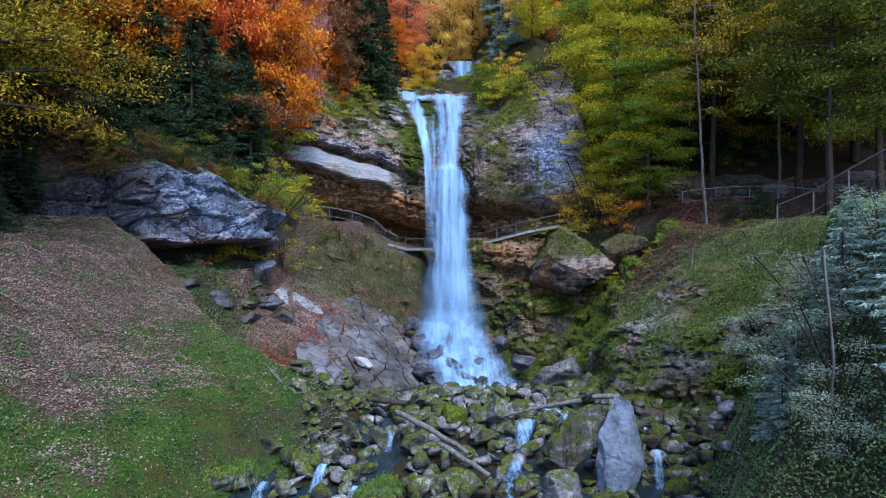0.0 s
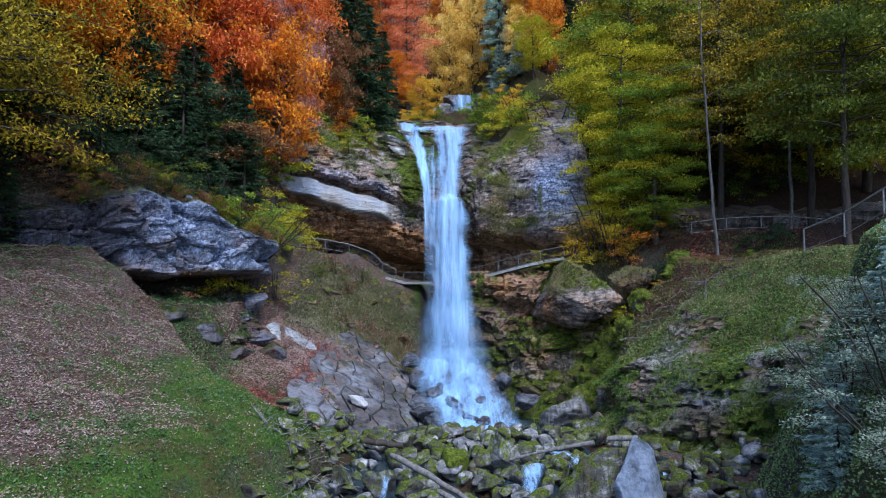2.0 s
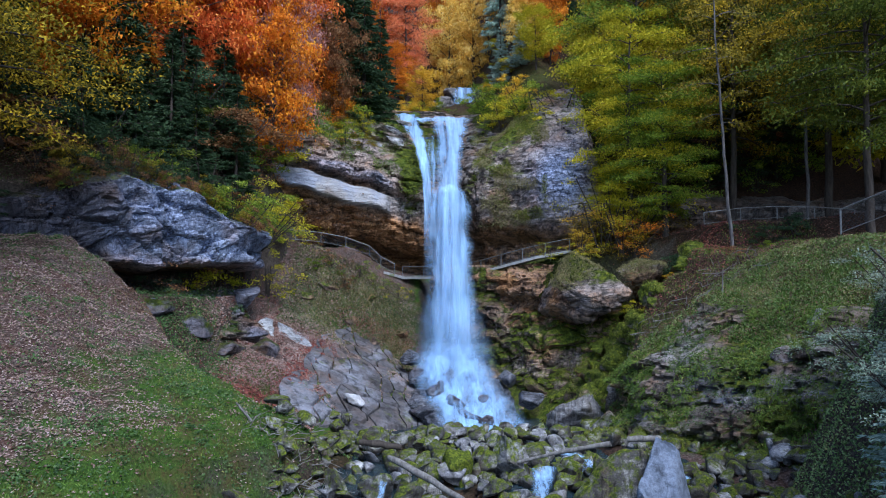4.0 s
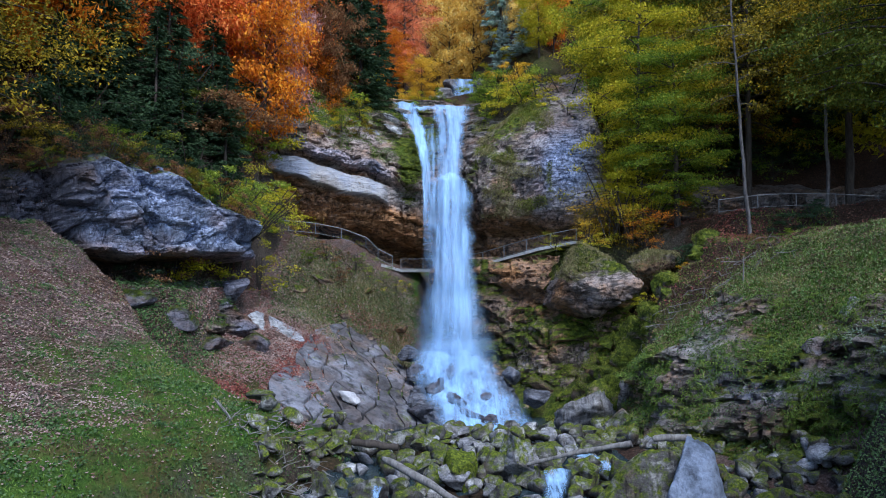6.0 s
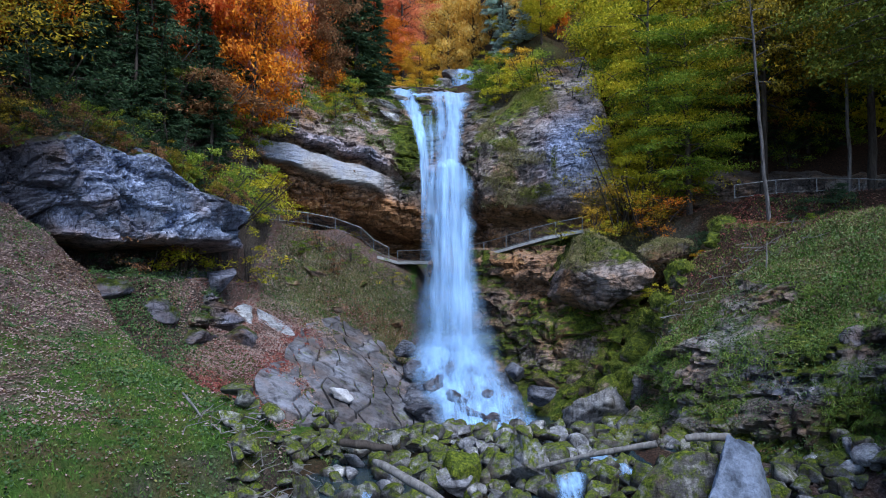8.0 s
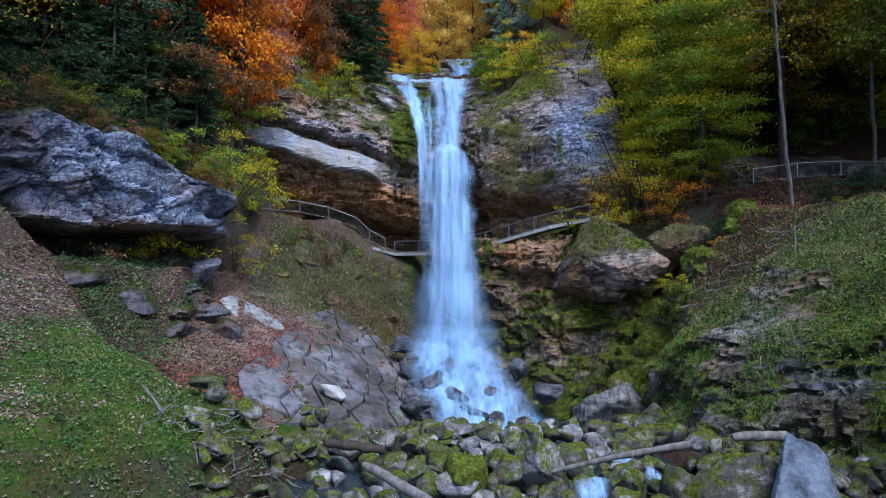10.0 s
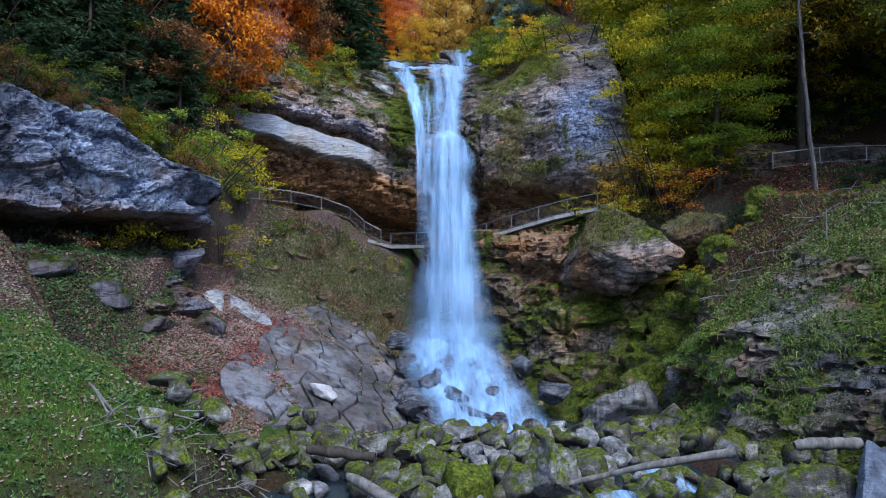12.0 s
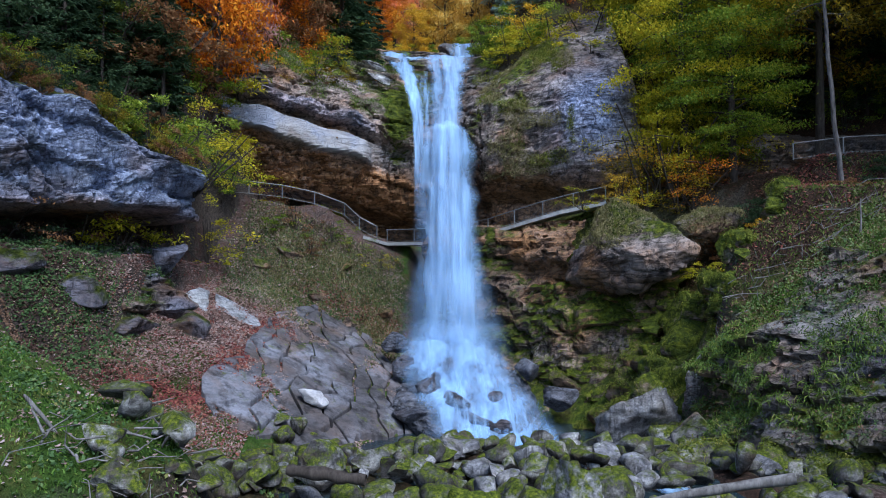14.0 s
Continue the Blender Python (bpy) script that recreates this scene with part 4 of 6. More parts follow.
def slab(poly, up, tilt, mat, rng, gap=0.05, deep=1.6, label=""):
    """One block of the outcrop: sheer sides, a worn edge and an uneven top."""
    c = poly.mean(0)
    k = len(poly)
    rings = []
    far = np.linalg.norm(poly - c, axis=1)[:, None]
    for inset, dz in ((gap, -deep), (gap + 0.01, -0.07), (gap + 0.04, -0.01), (0.4, 0.0), (0.9, 0.0)):
        r = c + (poly - c) * np.maximum(0.12, 1 - inset / far)
        z = slab_z(r[:, 0], r[:, 1]) + up + dz + tilt[0] * (r[:, 0] - c[0]) + tilt[1] * (r[:, 1] - c[1])
        if dz > -1:
            z = z + 0.1 * fbm(r[:, 0] * 0.5, r[:, 1] * 0.5, 0, 17, 3)
        rings.append(np.column_stack([r, z]))
    v = np.concatenate(rings + [np.array([[*c, slab_z(*c) + up + 0.02]])])
    fs = [(a * k + b, a * k + (b + 1) % k, (a + 1) * k + (b + 1) % k, (a + 1) * k + b) for a in range(4) for b in range(k)] + [(4 * k + b, 4 * k + (b + 1) % k, 5 * k) for b in range(k)]
    me = bpy.data.meshes.new("slab")
    me.from_pydata([tuple(q) for q in v], [], fs)
    me.materials.append(mat)
    return part("slab", me, outcrop, label)


outcrop = new("rock_outcrop")
tagged(outcrop, "cracked grey limestone outcrop beside the foot of the fall", "rock outcrop", kind="structure")
rng = np.random.RandomState(12)
EDGE = [(-12.7, 60.5), (-12.0, 66), (-11.3, 73), (-10, 76.3), (-7.8, 76.9), (-5.2, 75.6), (-3.1, 72.6), (-1.6, 69), (-1.0, 66.0), (-4.6, 61.2), (-6.9, 58.6), (-9.3, 57.4), (-11.6, 57.4)]
seeds, gaps = [], []
for _ in range(5000):
    p = np.array([rng.uniform(-14.5, -0.5), rng.uniform(56, 78)])
    r = rng.choice([0.9, 2.0, 3.6], p=[0.2, 0.4, 0.4])
    if all(np.hypot(*((p - q) * (1, 0.6))) > max(r, g) * 0.62 + min(r, g) * 0.5 for q, g in zip(seeds, gaps)):
        seeds.append(p), gaps.append(r)
WARP = np.array([[0.95, -0.1], [0.12, 0.62]])
for i, p in enumerate(seeds):
    x, y = p
    poly = [(x - 4.4, y - 5), (x + 4.4, y - 5), (x + 4.4, y + 5), (x - 4.4, y + 5)]
    for (x0, y0), (x1, y1) in zip(EDGE, EDGE[1:] + EDGE[:1]):
        a, b = y0 - y1, x1 - x0
        if len(poly) > 2:
            poly = clip(poly, a, b, a * x0 + b * y0)
    for j, q in enumerate(seeds):
        if j != i and np.hypot(*(q - p)) < 9 and len(poly) > 2:
            d, m = WARP.T @ (WARP @ (q - p)), p + (q - p) * gaps[i] / (gaps[i] + gaps[j])
            poly = clip(poly, d[0], d[1], float(d @ m))
    if len(poly) < 3:
        continue
    area = 0.5 * abs(sum(poly[n - 1][0] * poly[n][1] - poly[n][0] * poly[n - 1][1] for n in range(len(poly))))
    if area < 0.35:
        continue
    slab(wavy(poly), rng.uniform(-0.04, 0.08), (rng.uniform(-0.02, 0.02), rng.uniform(-0.02, 0.02)), M_SLAB, rng, rng.uniform(0.05, 0.1))
for poly in ([(-16.9, 67.9), (-15.0, 67.7), (-15.8, 70.6), (-16.5, 70.4)], [(-14.8, 67.9), (-11.8, 69.0), (-12.4, 70.6), (-15.5, 70.6)]):
    slab(wavy(poly, 0.4, 0.2), -0.2, (0, 0), M_PALESLAB, rng, label="bare pale slab among fallen leaves")
big_rock("boulder", M_WHITE, 91, (-7.3, 62.6, slab_z(-7.3, 62.6) + 0.45), (2.0, 1.6, 1.3), (0, 20, 30), "small white rock resting on the cracked slabs", detail=4, grain=0.04, cat="boulder")


# ---- waterfall ----
def sheet(name, mat, path, width, cols=40, seed=0, wave=0.25, bow=0.3, fray=0.15, fade=(0.0, 0.0)):
    """A water sheet along a line of centres with a width at each, bulged towards the open side, thinning to its edges."""
    path = np.asarray(path, float)
    d = np.concatenate([[0], np.cumsum(np.linalg.norm(np.diff(path, axis=0), axis=1))])
    n = max(12, int(d[-1] / 0.2))
    t = np.linspace(0, d[-1], n)
    c = np.stack([np.interp(t, d, path[:, i]) for i in range(3)], 1)
    k = np.ones(9) / 9
    c = np.stack([np.convolve(np.pad(c[:, i], 4, mode="reflect", reflect_type="odd"), k, "valid") for i in range(3)], 1)
    w = np.interp(t, d, width)
    u = np.linspace(-1, 1, cols)
    side = 1 + fray * fbm(u[None] * 1.5 + 7, t[:, None] * 0.5, 0, seed, 4)
    x = c[:, 0:1] + w[:, None] * u[None] * 0.5 * side
    y = c[:, 1:2] - bow * w[:, None] * (1 - u[None] ** 2) + wave * fbm(x * 1.2, t[:, None] * 0.25, 0, seed, 4)
    z = c[:, 2:3] + 0.5 * wave * fbm(x * 1.5, t[:, None] * 0.7, 3, seed + 5, 3)
    thin = smooth(0.42, 1.0, np.abs(u))[None] + 0 * x
    f = (t / d[-1])[:, None]
    thin = np.maximum(thin, np.maximum(fade[0] * smooth(0.2, 0, f), fade[1] * smooth(0.7, 1, f)) + 0 * x)
    return mesh_of(name, np.stack([x, y, z], -1).reshape(-1, 3), grid_faces(n, cols), mat, marks={"thin": thin})


fall = new("waterfall")
tagged(fall, "tall white waterfall leaping over a mossy rock lip", "waterfall")
part("main_fall", sheet("main_fall", M_FALL, [(0.9, 97, 33.4), (0.9, 94, 32.2), (0.7, 86, 26.5), (0.6, 81.5, 23.4), (0.55, 78.6, 21.0)], [6.4, 4.9, 3.4, 2.8, 3.0], seed=2, bow=0.15), fall, "water sliding down the upper chute")
part("main_fall", sheet("main_fall", M_FALL, [(0.6, 79.0, 21.6), (0.55, 77.6, 20.9), (0.55, 76.2, 18.5), (0.7, 75.2, 12), (0.8, 74.8, 4.0)], [2.5, 3.8, 4.7, 5.4, 6.0], seed=6, fade=(0, 0.45)), fall, "white column of falling water")
part("main_fall", sheet("main_fall", M_VEIL, [(0.6, 77.2, 20.9), (0.6, 75.6, 18.5), (0.75, 74.2, 12), (0.9, 73.6, 3.6)], [2.6, 3.8, 4.8, 5.6], seed=16, fade=(0.4, 0.3)), fall, "thin veil of spray round the column")
part("side_fall", sheet("side_fall", M_FALL, [(-5.2, 97.5, 34.2), (-4.4, 94, 32.6), (-3.0, 88, 28.6), (-2.2, 83.0, 25.2), (-1.75, 80.8, 22.5), (-1.6, 79.6, 18), (-1.5, 79.2, 13)], [3.2, 2.8, 1.9, 1.3, 1.1, 1.1, 1.0], seed=9, bow=0.1, fade=(0, 0.8)), fall, "thin strand of water beside the main fall")
part("side_fall", sheet("side_fall", M_VEIL, [(-1.6, 89, 29.2), (-1.2, 83.0, 24.6), (-0.9, 80.4, 21), (-0.8, 78.8, 16)], [1.6, 1.2, 1.2, 1.4], seed=19, bow=0.1, fade=(0.5, 0.8)), fall, "thin veil of water on wet rock")
part("crest", sheet("crest", M_FOAM, [(-1.6, 98.5, 33.9), (-1.5, 96.5, 33.3), (-1.5, 94.8, 32.4)], [7.6, 7.4, 7.0], cols=60, seed=23, bow=0.02, wave=0.3, fade=(0, 0.7)), fall, "foaming water spreading over the rock lip")
steps = [(0.8, 75.2, 4.8), (0.8, 72.6, 4.0), (0.8, 71.0, 2.9), (1.3, 68.6, 2.4), (2.0, 67.2, 1.3), (2.5, 64.8, 0.8), (3.2, 63.4, -0.3), (3.6, 61.2, -1.1)]
part("cascade", sheet("cascade", M_FOAM, steps, [5.4, 6.8, 8.4, 8.6, 8.4, 8.2, 8.6, 8.6], cols=90, seed=12, wave=0.3, bow=0.04, fray=0.08), fall, "white cascade spreading over stepped rock")
part("cascade", sheet("cascade", M_VEIL, [(x, y - 0.2, z + 0.25) for x, y, z in steps], [4.6, 5.8, 7.4, 7.6, 7.4, 7.4, 7.8, 8.0], cols=70, seed=14, wave=0.3, bow=0.04, fray=0.1), fall, "thin veil of water over the stepped rock")
part("mist", sheet("mist", M_MIST, [(0.8, 73.0, 10), (0.9, 72.0, 6.5), (1.0, 71.4, 3.2)], [5.5, 7.5, 9], seed=43, fade=(1.0, 0.6)), fall, "soft spray drifting at the foot of the fall")
part("mist", sheet("mist", M_MIST, [(0.8, 71.5, 6), (0.9, 70.2, 4.4), (1.4, 69.0, 2.6)], [6.5, 8, 9], seed=47, fade=(1.0, 0.8)), fall, "soft spray drifting at the foot of the fall")
part("upper_fall", sheet("upper_fall", M_FALL, [(4.3, 133.5, 48.2), (4.1, 131, 47.6), (3.9, 130, 45), (3.7, 129, 42.8)], [3.8, 4.2, 4.8, 5.4], seed=15, bow=0.05), fall, "short upper step of the fall")

big_rock("rock_apron", M_CLIFF, 71, (0.6, 69.2, 0.2), (11.5, 16, 6.4), (15, 0, 8), "dark wet rock beneath the cascade", marks=lambda co: {"wet": 0.9 + 0 * co[:, 0], "blue": 0.3 + 0 * co[:, 0], "moss": -0.5 + 0 * co[:, 0]}, detail=6, grain=0.12)
for x, y, z, s, k in [(5.8, 69.2, 2.6, 2.4, 87), (7.4, 67.0, 1.0, 3.0, 88), (-3.4, 72.5, 4.0, 2.6, 89)]:
    big_rock("boulder", M_CLIFF, k, (x, y, z), (s, s * 0.9, s * 0.75), (0, 0, k * 37), "dark wet boulder in the cascade", marks=lambda co: {"wet": 0.9 + 0 * co[:, 0], "moss": -0.4 + 0 * co[:, 0], "blue": 0.3 + 0 * co[:, 0]}, detail=4, cat="boulder")

for x, y, z, sx, sy, sz, k in [(0.5, 70.6, 2.35, 3.0, 2.2, 2.3, 181), (-0.6, 68.0, 1.6, 3.4, 2.6, 2.6, 182), (0.9, 66.2, 0.7, 3.0, 2.4, 2.3, 183), (2.2, 64.4, -0.2, 3.6, 2.0, 1.9, 184), (4.5, 63.2, -0.6, 3.4, 2.4, 2.3, 185),
                               (4.9, 69.0, 1.7, 2.2, 2.0, 2.2, 186), (-1.7, 65.6, 0.2, 3.0, 2.6, 2.2, 187), (3.6, 66.6, 0.6, 2.2, 1.8, 1.9, 188), (-2.4, 70.6, 2.4, 2.2, 2.0, 2.0, 189)]:
    big_rock("boulder", M_CLIFF, k, (x, y, z), (sx, sy, sz), (0, 10, k * 37), "dark wet ledge of rock under the cascade", marks=lambda co: {"wet": 1.0 + 0 * co[:, 0], "moss": -0.6 + 0 * co[:, 0], "blue": 0.35 + 0 * co[:, 0]}, detail=4, cat="boulder")
for x, y, z, sz, k in [(-4.6, 92.6, 31.6, 3.6, 176), (-6.6, 91.4, 30.6, 4.2, 177), (-5.6, 90.6, 29.0, 3.4, 179), (-8.4, 90.4, 28.6, 3.2, 180), (3.9, 92.6, 29.6, 3.0, 178)]:
    big_rock("boulder", M_PALE, k, (x, y, z), (sz * 1.5, sz, sz * 0.55), (24, 14, 10 * math.sin(k)), "pale bare rock at the lip of the fall", marks=lambda co: {"moss": 0.18 + 0 * co[:, 0]}, detail=5, grain=0.05, cuts=22, deep=(0.12, 0.3), cat="boulder")
for x, y, z, sz, k in [(0.4, 130, 44.6, 4.6, 171), (7.4, 131, 46.4, 4.2, 172), (1.6, 132.5, 47.0, 3.6, 173), (-1.5, 127, 42.6, 3.4, 174), (6.8, 127.5, 43.2, 2.6, 175)]:
    big_rock("boulder", M_PALE, k, (x, y, z), (sz, sz, sz * 0.8), (0, 0, k * 31), "pale rock beside the upper step of the fall", detail=4, cat="boulder")

px, py = np.meshgrid(np.linspace(-9, 13, 60), np.linspace(50, 74, 60))
tagged(new("water", mesh_of("water", np.stack([px.ravel(), py.ravel(), -0.75 + 0.04 * fbm(px * 0.8, py * 0.8, 0, 3, 3).ravel()], 1), grid_faces(60, 60), M_POOL)), "dark pool of clear water at the foot of the fall", "water", kind="structure")
px, py = np.meshgrid(np.linspace(-12, 13, 80), np.linspace(4, 50, 120))
pz = line(py, (4, -1.6), (20, -0.5), (30, 0.5), (38, 1.45), (46, 1.75), (50, 1.0))
tagged(new("water", mesh_of("water", np.stack([px.ravel(), py.ravel(), pz.ravel() + 0.05 * fbm(px * 0.8, py * 0.8, 0, 3, 3).ravel()], 1), grid_faces(120, 80), M_POOL)), "dark stream water between the boulders", "water", kind="structure")
for i, (path, w) in enumerate([([(4.7, 39.0, 2.4), (4.5, 38.0, 2.3), (4.3, 36.6, 1.5), (3.6, 34.2, 1.35), (3.2, 32.6, 0.9), (2.9, 30.0, 0.7)], [1.9, 1.7, 1.1, 0.9, 1.3, 1.6]),
                               ([(-5.8, 33.6, 1.6), (-5.9, 32.6, 1.4), (-6.0, 32.2, 0.4), (-6.1, 31.0, 0.4)], [0.7, 0.8, 0.9, 1.0]), ([(-8.2, 32.0, 1.3), (-8.3, 31.2, 1.1), (-8.4, 30.8, 0.2)], [0.9, 1.0, 1.1]),
                               ([(-4.0, 31.8, 1.2), (-4.2, 31.2, 1.0), (-4.3, 30.9, 0.1)], [0.5, 0.6, 0.7]), ([(10.4, 33.8, 2.2), (10.3, 33.0, 2.0), (10.2, 32.6, 0.7), (10.0, 31.0, 0.5)], [0.6, 0.6, 0.7, 0.9]),
                               ([(-2.7, 37.2, 2.3), (-2.8, 36.4, 2.2), (-2.9, 36.0, 1.5)], [0.6, 0.6, 0.7]), ([(6.6, 43.0, 2.1), (7.2, 41.2, 2.0), (7.4, 40.4, 1.6)], [1.4, 1.6, 1.8]), ([(10.5, 41, 2.3), (10.9, 39.4, 2.2), (11.2, 38.4, 1.8)], [1.2, 1.4, 1.4])]):
    tagged(new("rapid", sheet("rapid", M_RAPID, path, [q * 0.75 for q in w], cols=24, seed=30 + i, wave=0.12, bow=0.05)), "white water running between the boulders", "rapid", "stream rapids")


# ---- trees ----
def unit(v):
    return v / (np.linalg.norm(v, axis=-1, keepdims=True) + 1e-9)


def leaves_at(rng, pts, size, flat=0.55):
    """Small bent leaf quads at points, turned at random, more level than upright."""
    n = len(pts)
    nrm = unit(rng.normal(size=(n, 3)) * (1 - flat) + np.array([0, -0.25, 1]) * flat)
    a = unit(np.cross(nrm, rng.normal(size=(n, 3))))
    b = np.cross(nrm, a)
    s = size * rng.uniform(0.6, 1.35, (n, 1))
    v = np.stack([pts - a * s * 0.55, pts - b * s * 0.33 - nrm * s * 0.08, pts + a * s * 0.55, pts + b * s * 0.33 - nrm * s * 0.08], 1).reshape(-1, 3)
    return v, np.arange(n * 4).reshape(n, 4)


def sprays_at(rng, pts, size, flat=0.55):
    """Slim pointed leaves at points, hanging a little outwards and down."""
    n = len(pts)
    nrm = unit(rng.normal(size=(n, 3)) * (1 - flat) + np.array([0, -0.6, 0.85]) * flat)
    a = unit(np.cross(nrm, rng.normal(size=(n, 3))) + np.array([0, -0.15, -0.3]))
    b = unit(np.cross(nrm, a))
    s = size * rng.uniform(0.55, 1.4, (n, 1))
    v = np.stack([pts - a * s * 0.5 - b * s * 0.3, pts - a * s * 0.5 + b * s * 0.3, pts + a * s * 0.75], 1).reshape(-1, 3)
    return v, np.arange(n * 3).reshape(n, 3)


def broadleaf(seed, tall, reach, clear=0.25, limbs=26, leaf=0.28, count=11000, layered=0.16, wood=None, lean=0.0, twigs=9, stems=1, bare=0.0, girth=1.0, full=0.7, lift=0.0, clump=0.24):
    """Trunk and crown meshes of a deciduous tree or shrub that stands at the origin."""
    rng = np.random.RandomState(seed)
    n = 14
    f = np.linspace(0, 1, n)
    r0 = 0.016 * girth * tall / stems ** 0.5
    tubes, pts, trunks = [], [], []
    for k in range(stems):
        sway = np.cumsum(rng.normal(0, 0.02 * tall / 6, (n, 2)), 0) + (rng.normal(0, 0.35 * tall, 2)[None] * f[:, None] if stems > 1 else 0)
        trunks.append(np.stack([sway[:, 0] + lean * f * f * tall, sway[:, 1], f * tall], 1))
        tubes.append(tube_arrays(trunks[-1], r0 * (1 - f) ** 0.8 + 0.02, 7 if stems == 1 else 4))
    for i in range(limbs):
        trunk = trunks[i % stems]
        h = clear + (0.98 - clear) * ((i + rng.uniform(0, 1)) / limbs)
        base = np.array([np.interp(h, f, trunk[:, k]) for k in range(3)])
        az = i * 2.4 + rng.uniform(-0.5, 0.5)
        prof = math.sin(math.pi * min(1, max(0.08, (h - clear * 0.6) / (1.05 - clear * 0.6)))) ** full
        ln = reach * prof * rng.uniform(0.65, 1.25)
        q = np.linspace(0, 1, 6)
        rise = rng.uniform(0.1, 0.5) + lift + 0.6 * max(0, h - 0.7)
        droop = rng.uniform(0.15, 0.5)
        ang = az + rng.uniform(-0.35, 0.35) * q
        limb = base + np.stack([np.cos(ang) * ln * q, np.sin(ang) * ln * q, ln * (rise * q - droop * q * q)], 1)
        tubes.append(tube_arrays(limb, (r0 * 0.35 * (1 - h * 0.6)) * (1 - q) + 0.012, 4))
        for j in range(twigs):
            u = rng.uniform(0.2, 1.0)
            b0 = np.array([np.interp(u, q, limb[:, k]) for k in range(3)])
            side = az + rng.choice([-1, 1]) * rng.uniform(0.4, 1.2)
            tl = ln * rng.uniform(0.2, 0.42) * (1.1 - 0.5 * u) + 0.12 * reach * 0.7
            w = np.linspace(0, 1, 4)
            twig = b0 + np.stack([np.cos(side) * tl * w, np.sin(side) * tl * w, tl * (rng.uniform(-0.15, 0.25) * w - 0.25 * w * w)], 1)
            if j < (2 if stems == 1 else 1):
                tubes.append(tube_arrays(twig, 0.022 * (1 - w) + 0.006, 3))
            if rng.uniform() < bare:
                continue
            m = max(6, int(count / (limbs * twigs) * (0.5 + ln / reach)))
            g = rng.uniform(0.1, 1.08, m)
            p = np.stack([np.interp(g, w, twig[:, k]) for k in range(3)], 1)
            wide = clump * tl + 0.02 * reach
            pts.append(p + rng.normal(size=(m, 3)) * np.array([wide, wide, wide * layered * 2]))
    tv, tf = joined(tubes)
    lv, lf = sprays_at(rng, np.concatenate(pts), leaf)
    return mesh_of("trunk", tv, tf, wood or M_BARK), mesh_of("crown", lv, lf, LEAF["green"])


def spruce(seed, tall, reach, count=11000, low=0.08, size=1.0):
    rng = np.random.RandomState(seed)
    f = np.linspace(0, 1, 8)
    tubes = [tube_arrays(np.stack([0 * f, 0 * f, f * tall], 1), 0.014 * tall * (1 - f) + 0.02, 6)]
    vs = []
    whorls = int(tall / (0.55 * size))
    for i in range(whorls):
        h = low + (0.99 - low) * i / whorls
        for k in range(6):
            az = rng.uniform(0, 6.28)
            ln = reach * (1 - h) ** 0.85 * rng.uniform(0.6, 1.2) + 0.25
            m = max(5, int(count / (whorls * 6) * (0.35 + 1.3 * (1 - h))))
            q = rng.uniform(0.12, 1, m) ** 0.8
            drop = -0.35 * ln * q + 0.18 * ln * q * q
            off = rng.normal(0, 0.14, m) * ln * (1.1 - q)
            p = np.stack([np.cos(az) * ln * q - np.sin(az) * off, np.sin(az) * ln * q + np.cos(az) * off, h * tall + drop - np.abs(rng.normal(0, 0.12, m)) * size], 1)
            d = unit(np.stack([np.cos(az) + rng.normal(0, 0.5, m), np.sin(az) + rng.normal(0, 0.5, m), rng.normal(-0.5, 0.3, m)], 1))
            s = unit(np.cross(d, rng.normal(size=(m, 3))))
            l, wd = 0.34 * size * rng.uniform(0.7, 1.3, (m, 1)), 0.075 * size
            vs.append(np.stack([p - s * wd, p + s * wd, p + d * l * 1.25], 1).reshape(-1, 3))
            q2 = np.linspace(0, 1, 4)
            tubes.append(tube_arrays(np.stack([np.cos(az) * ln * q2, np.sin(az) * ln * q2, h * tall - 0.35 * ln * q2 + 0.18 * ln * q2 * q2], 1), 0.03 * size * (1.1 - q2), 3))
    v = np.concatenate(vs)
    tv, tf = joined(tubes)
    return mesh_of("trunk", tv, tf, M_BARK), mesh_of("crown", v, np.arange(len(v)).reshape(-1, 3), LEAF["spruce"])


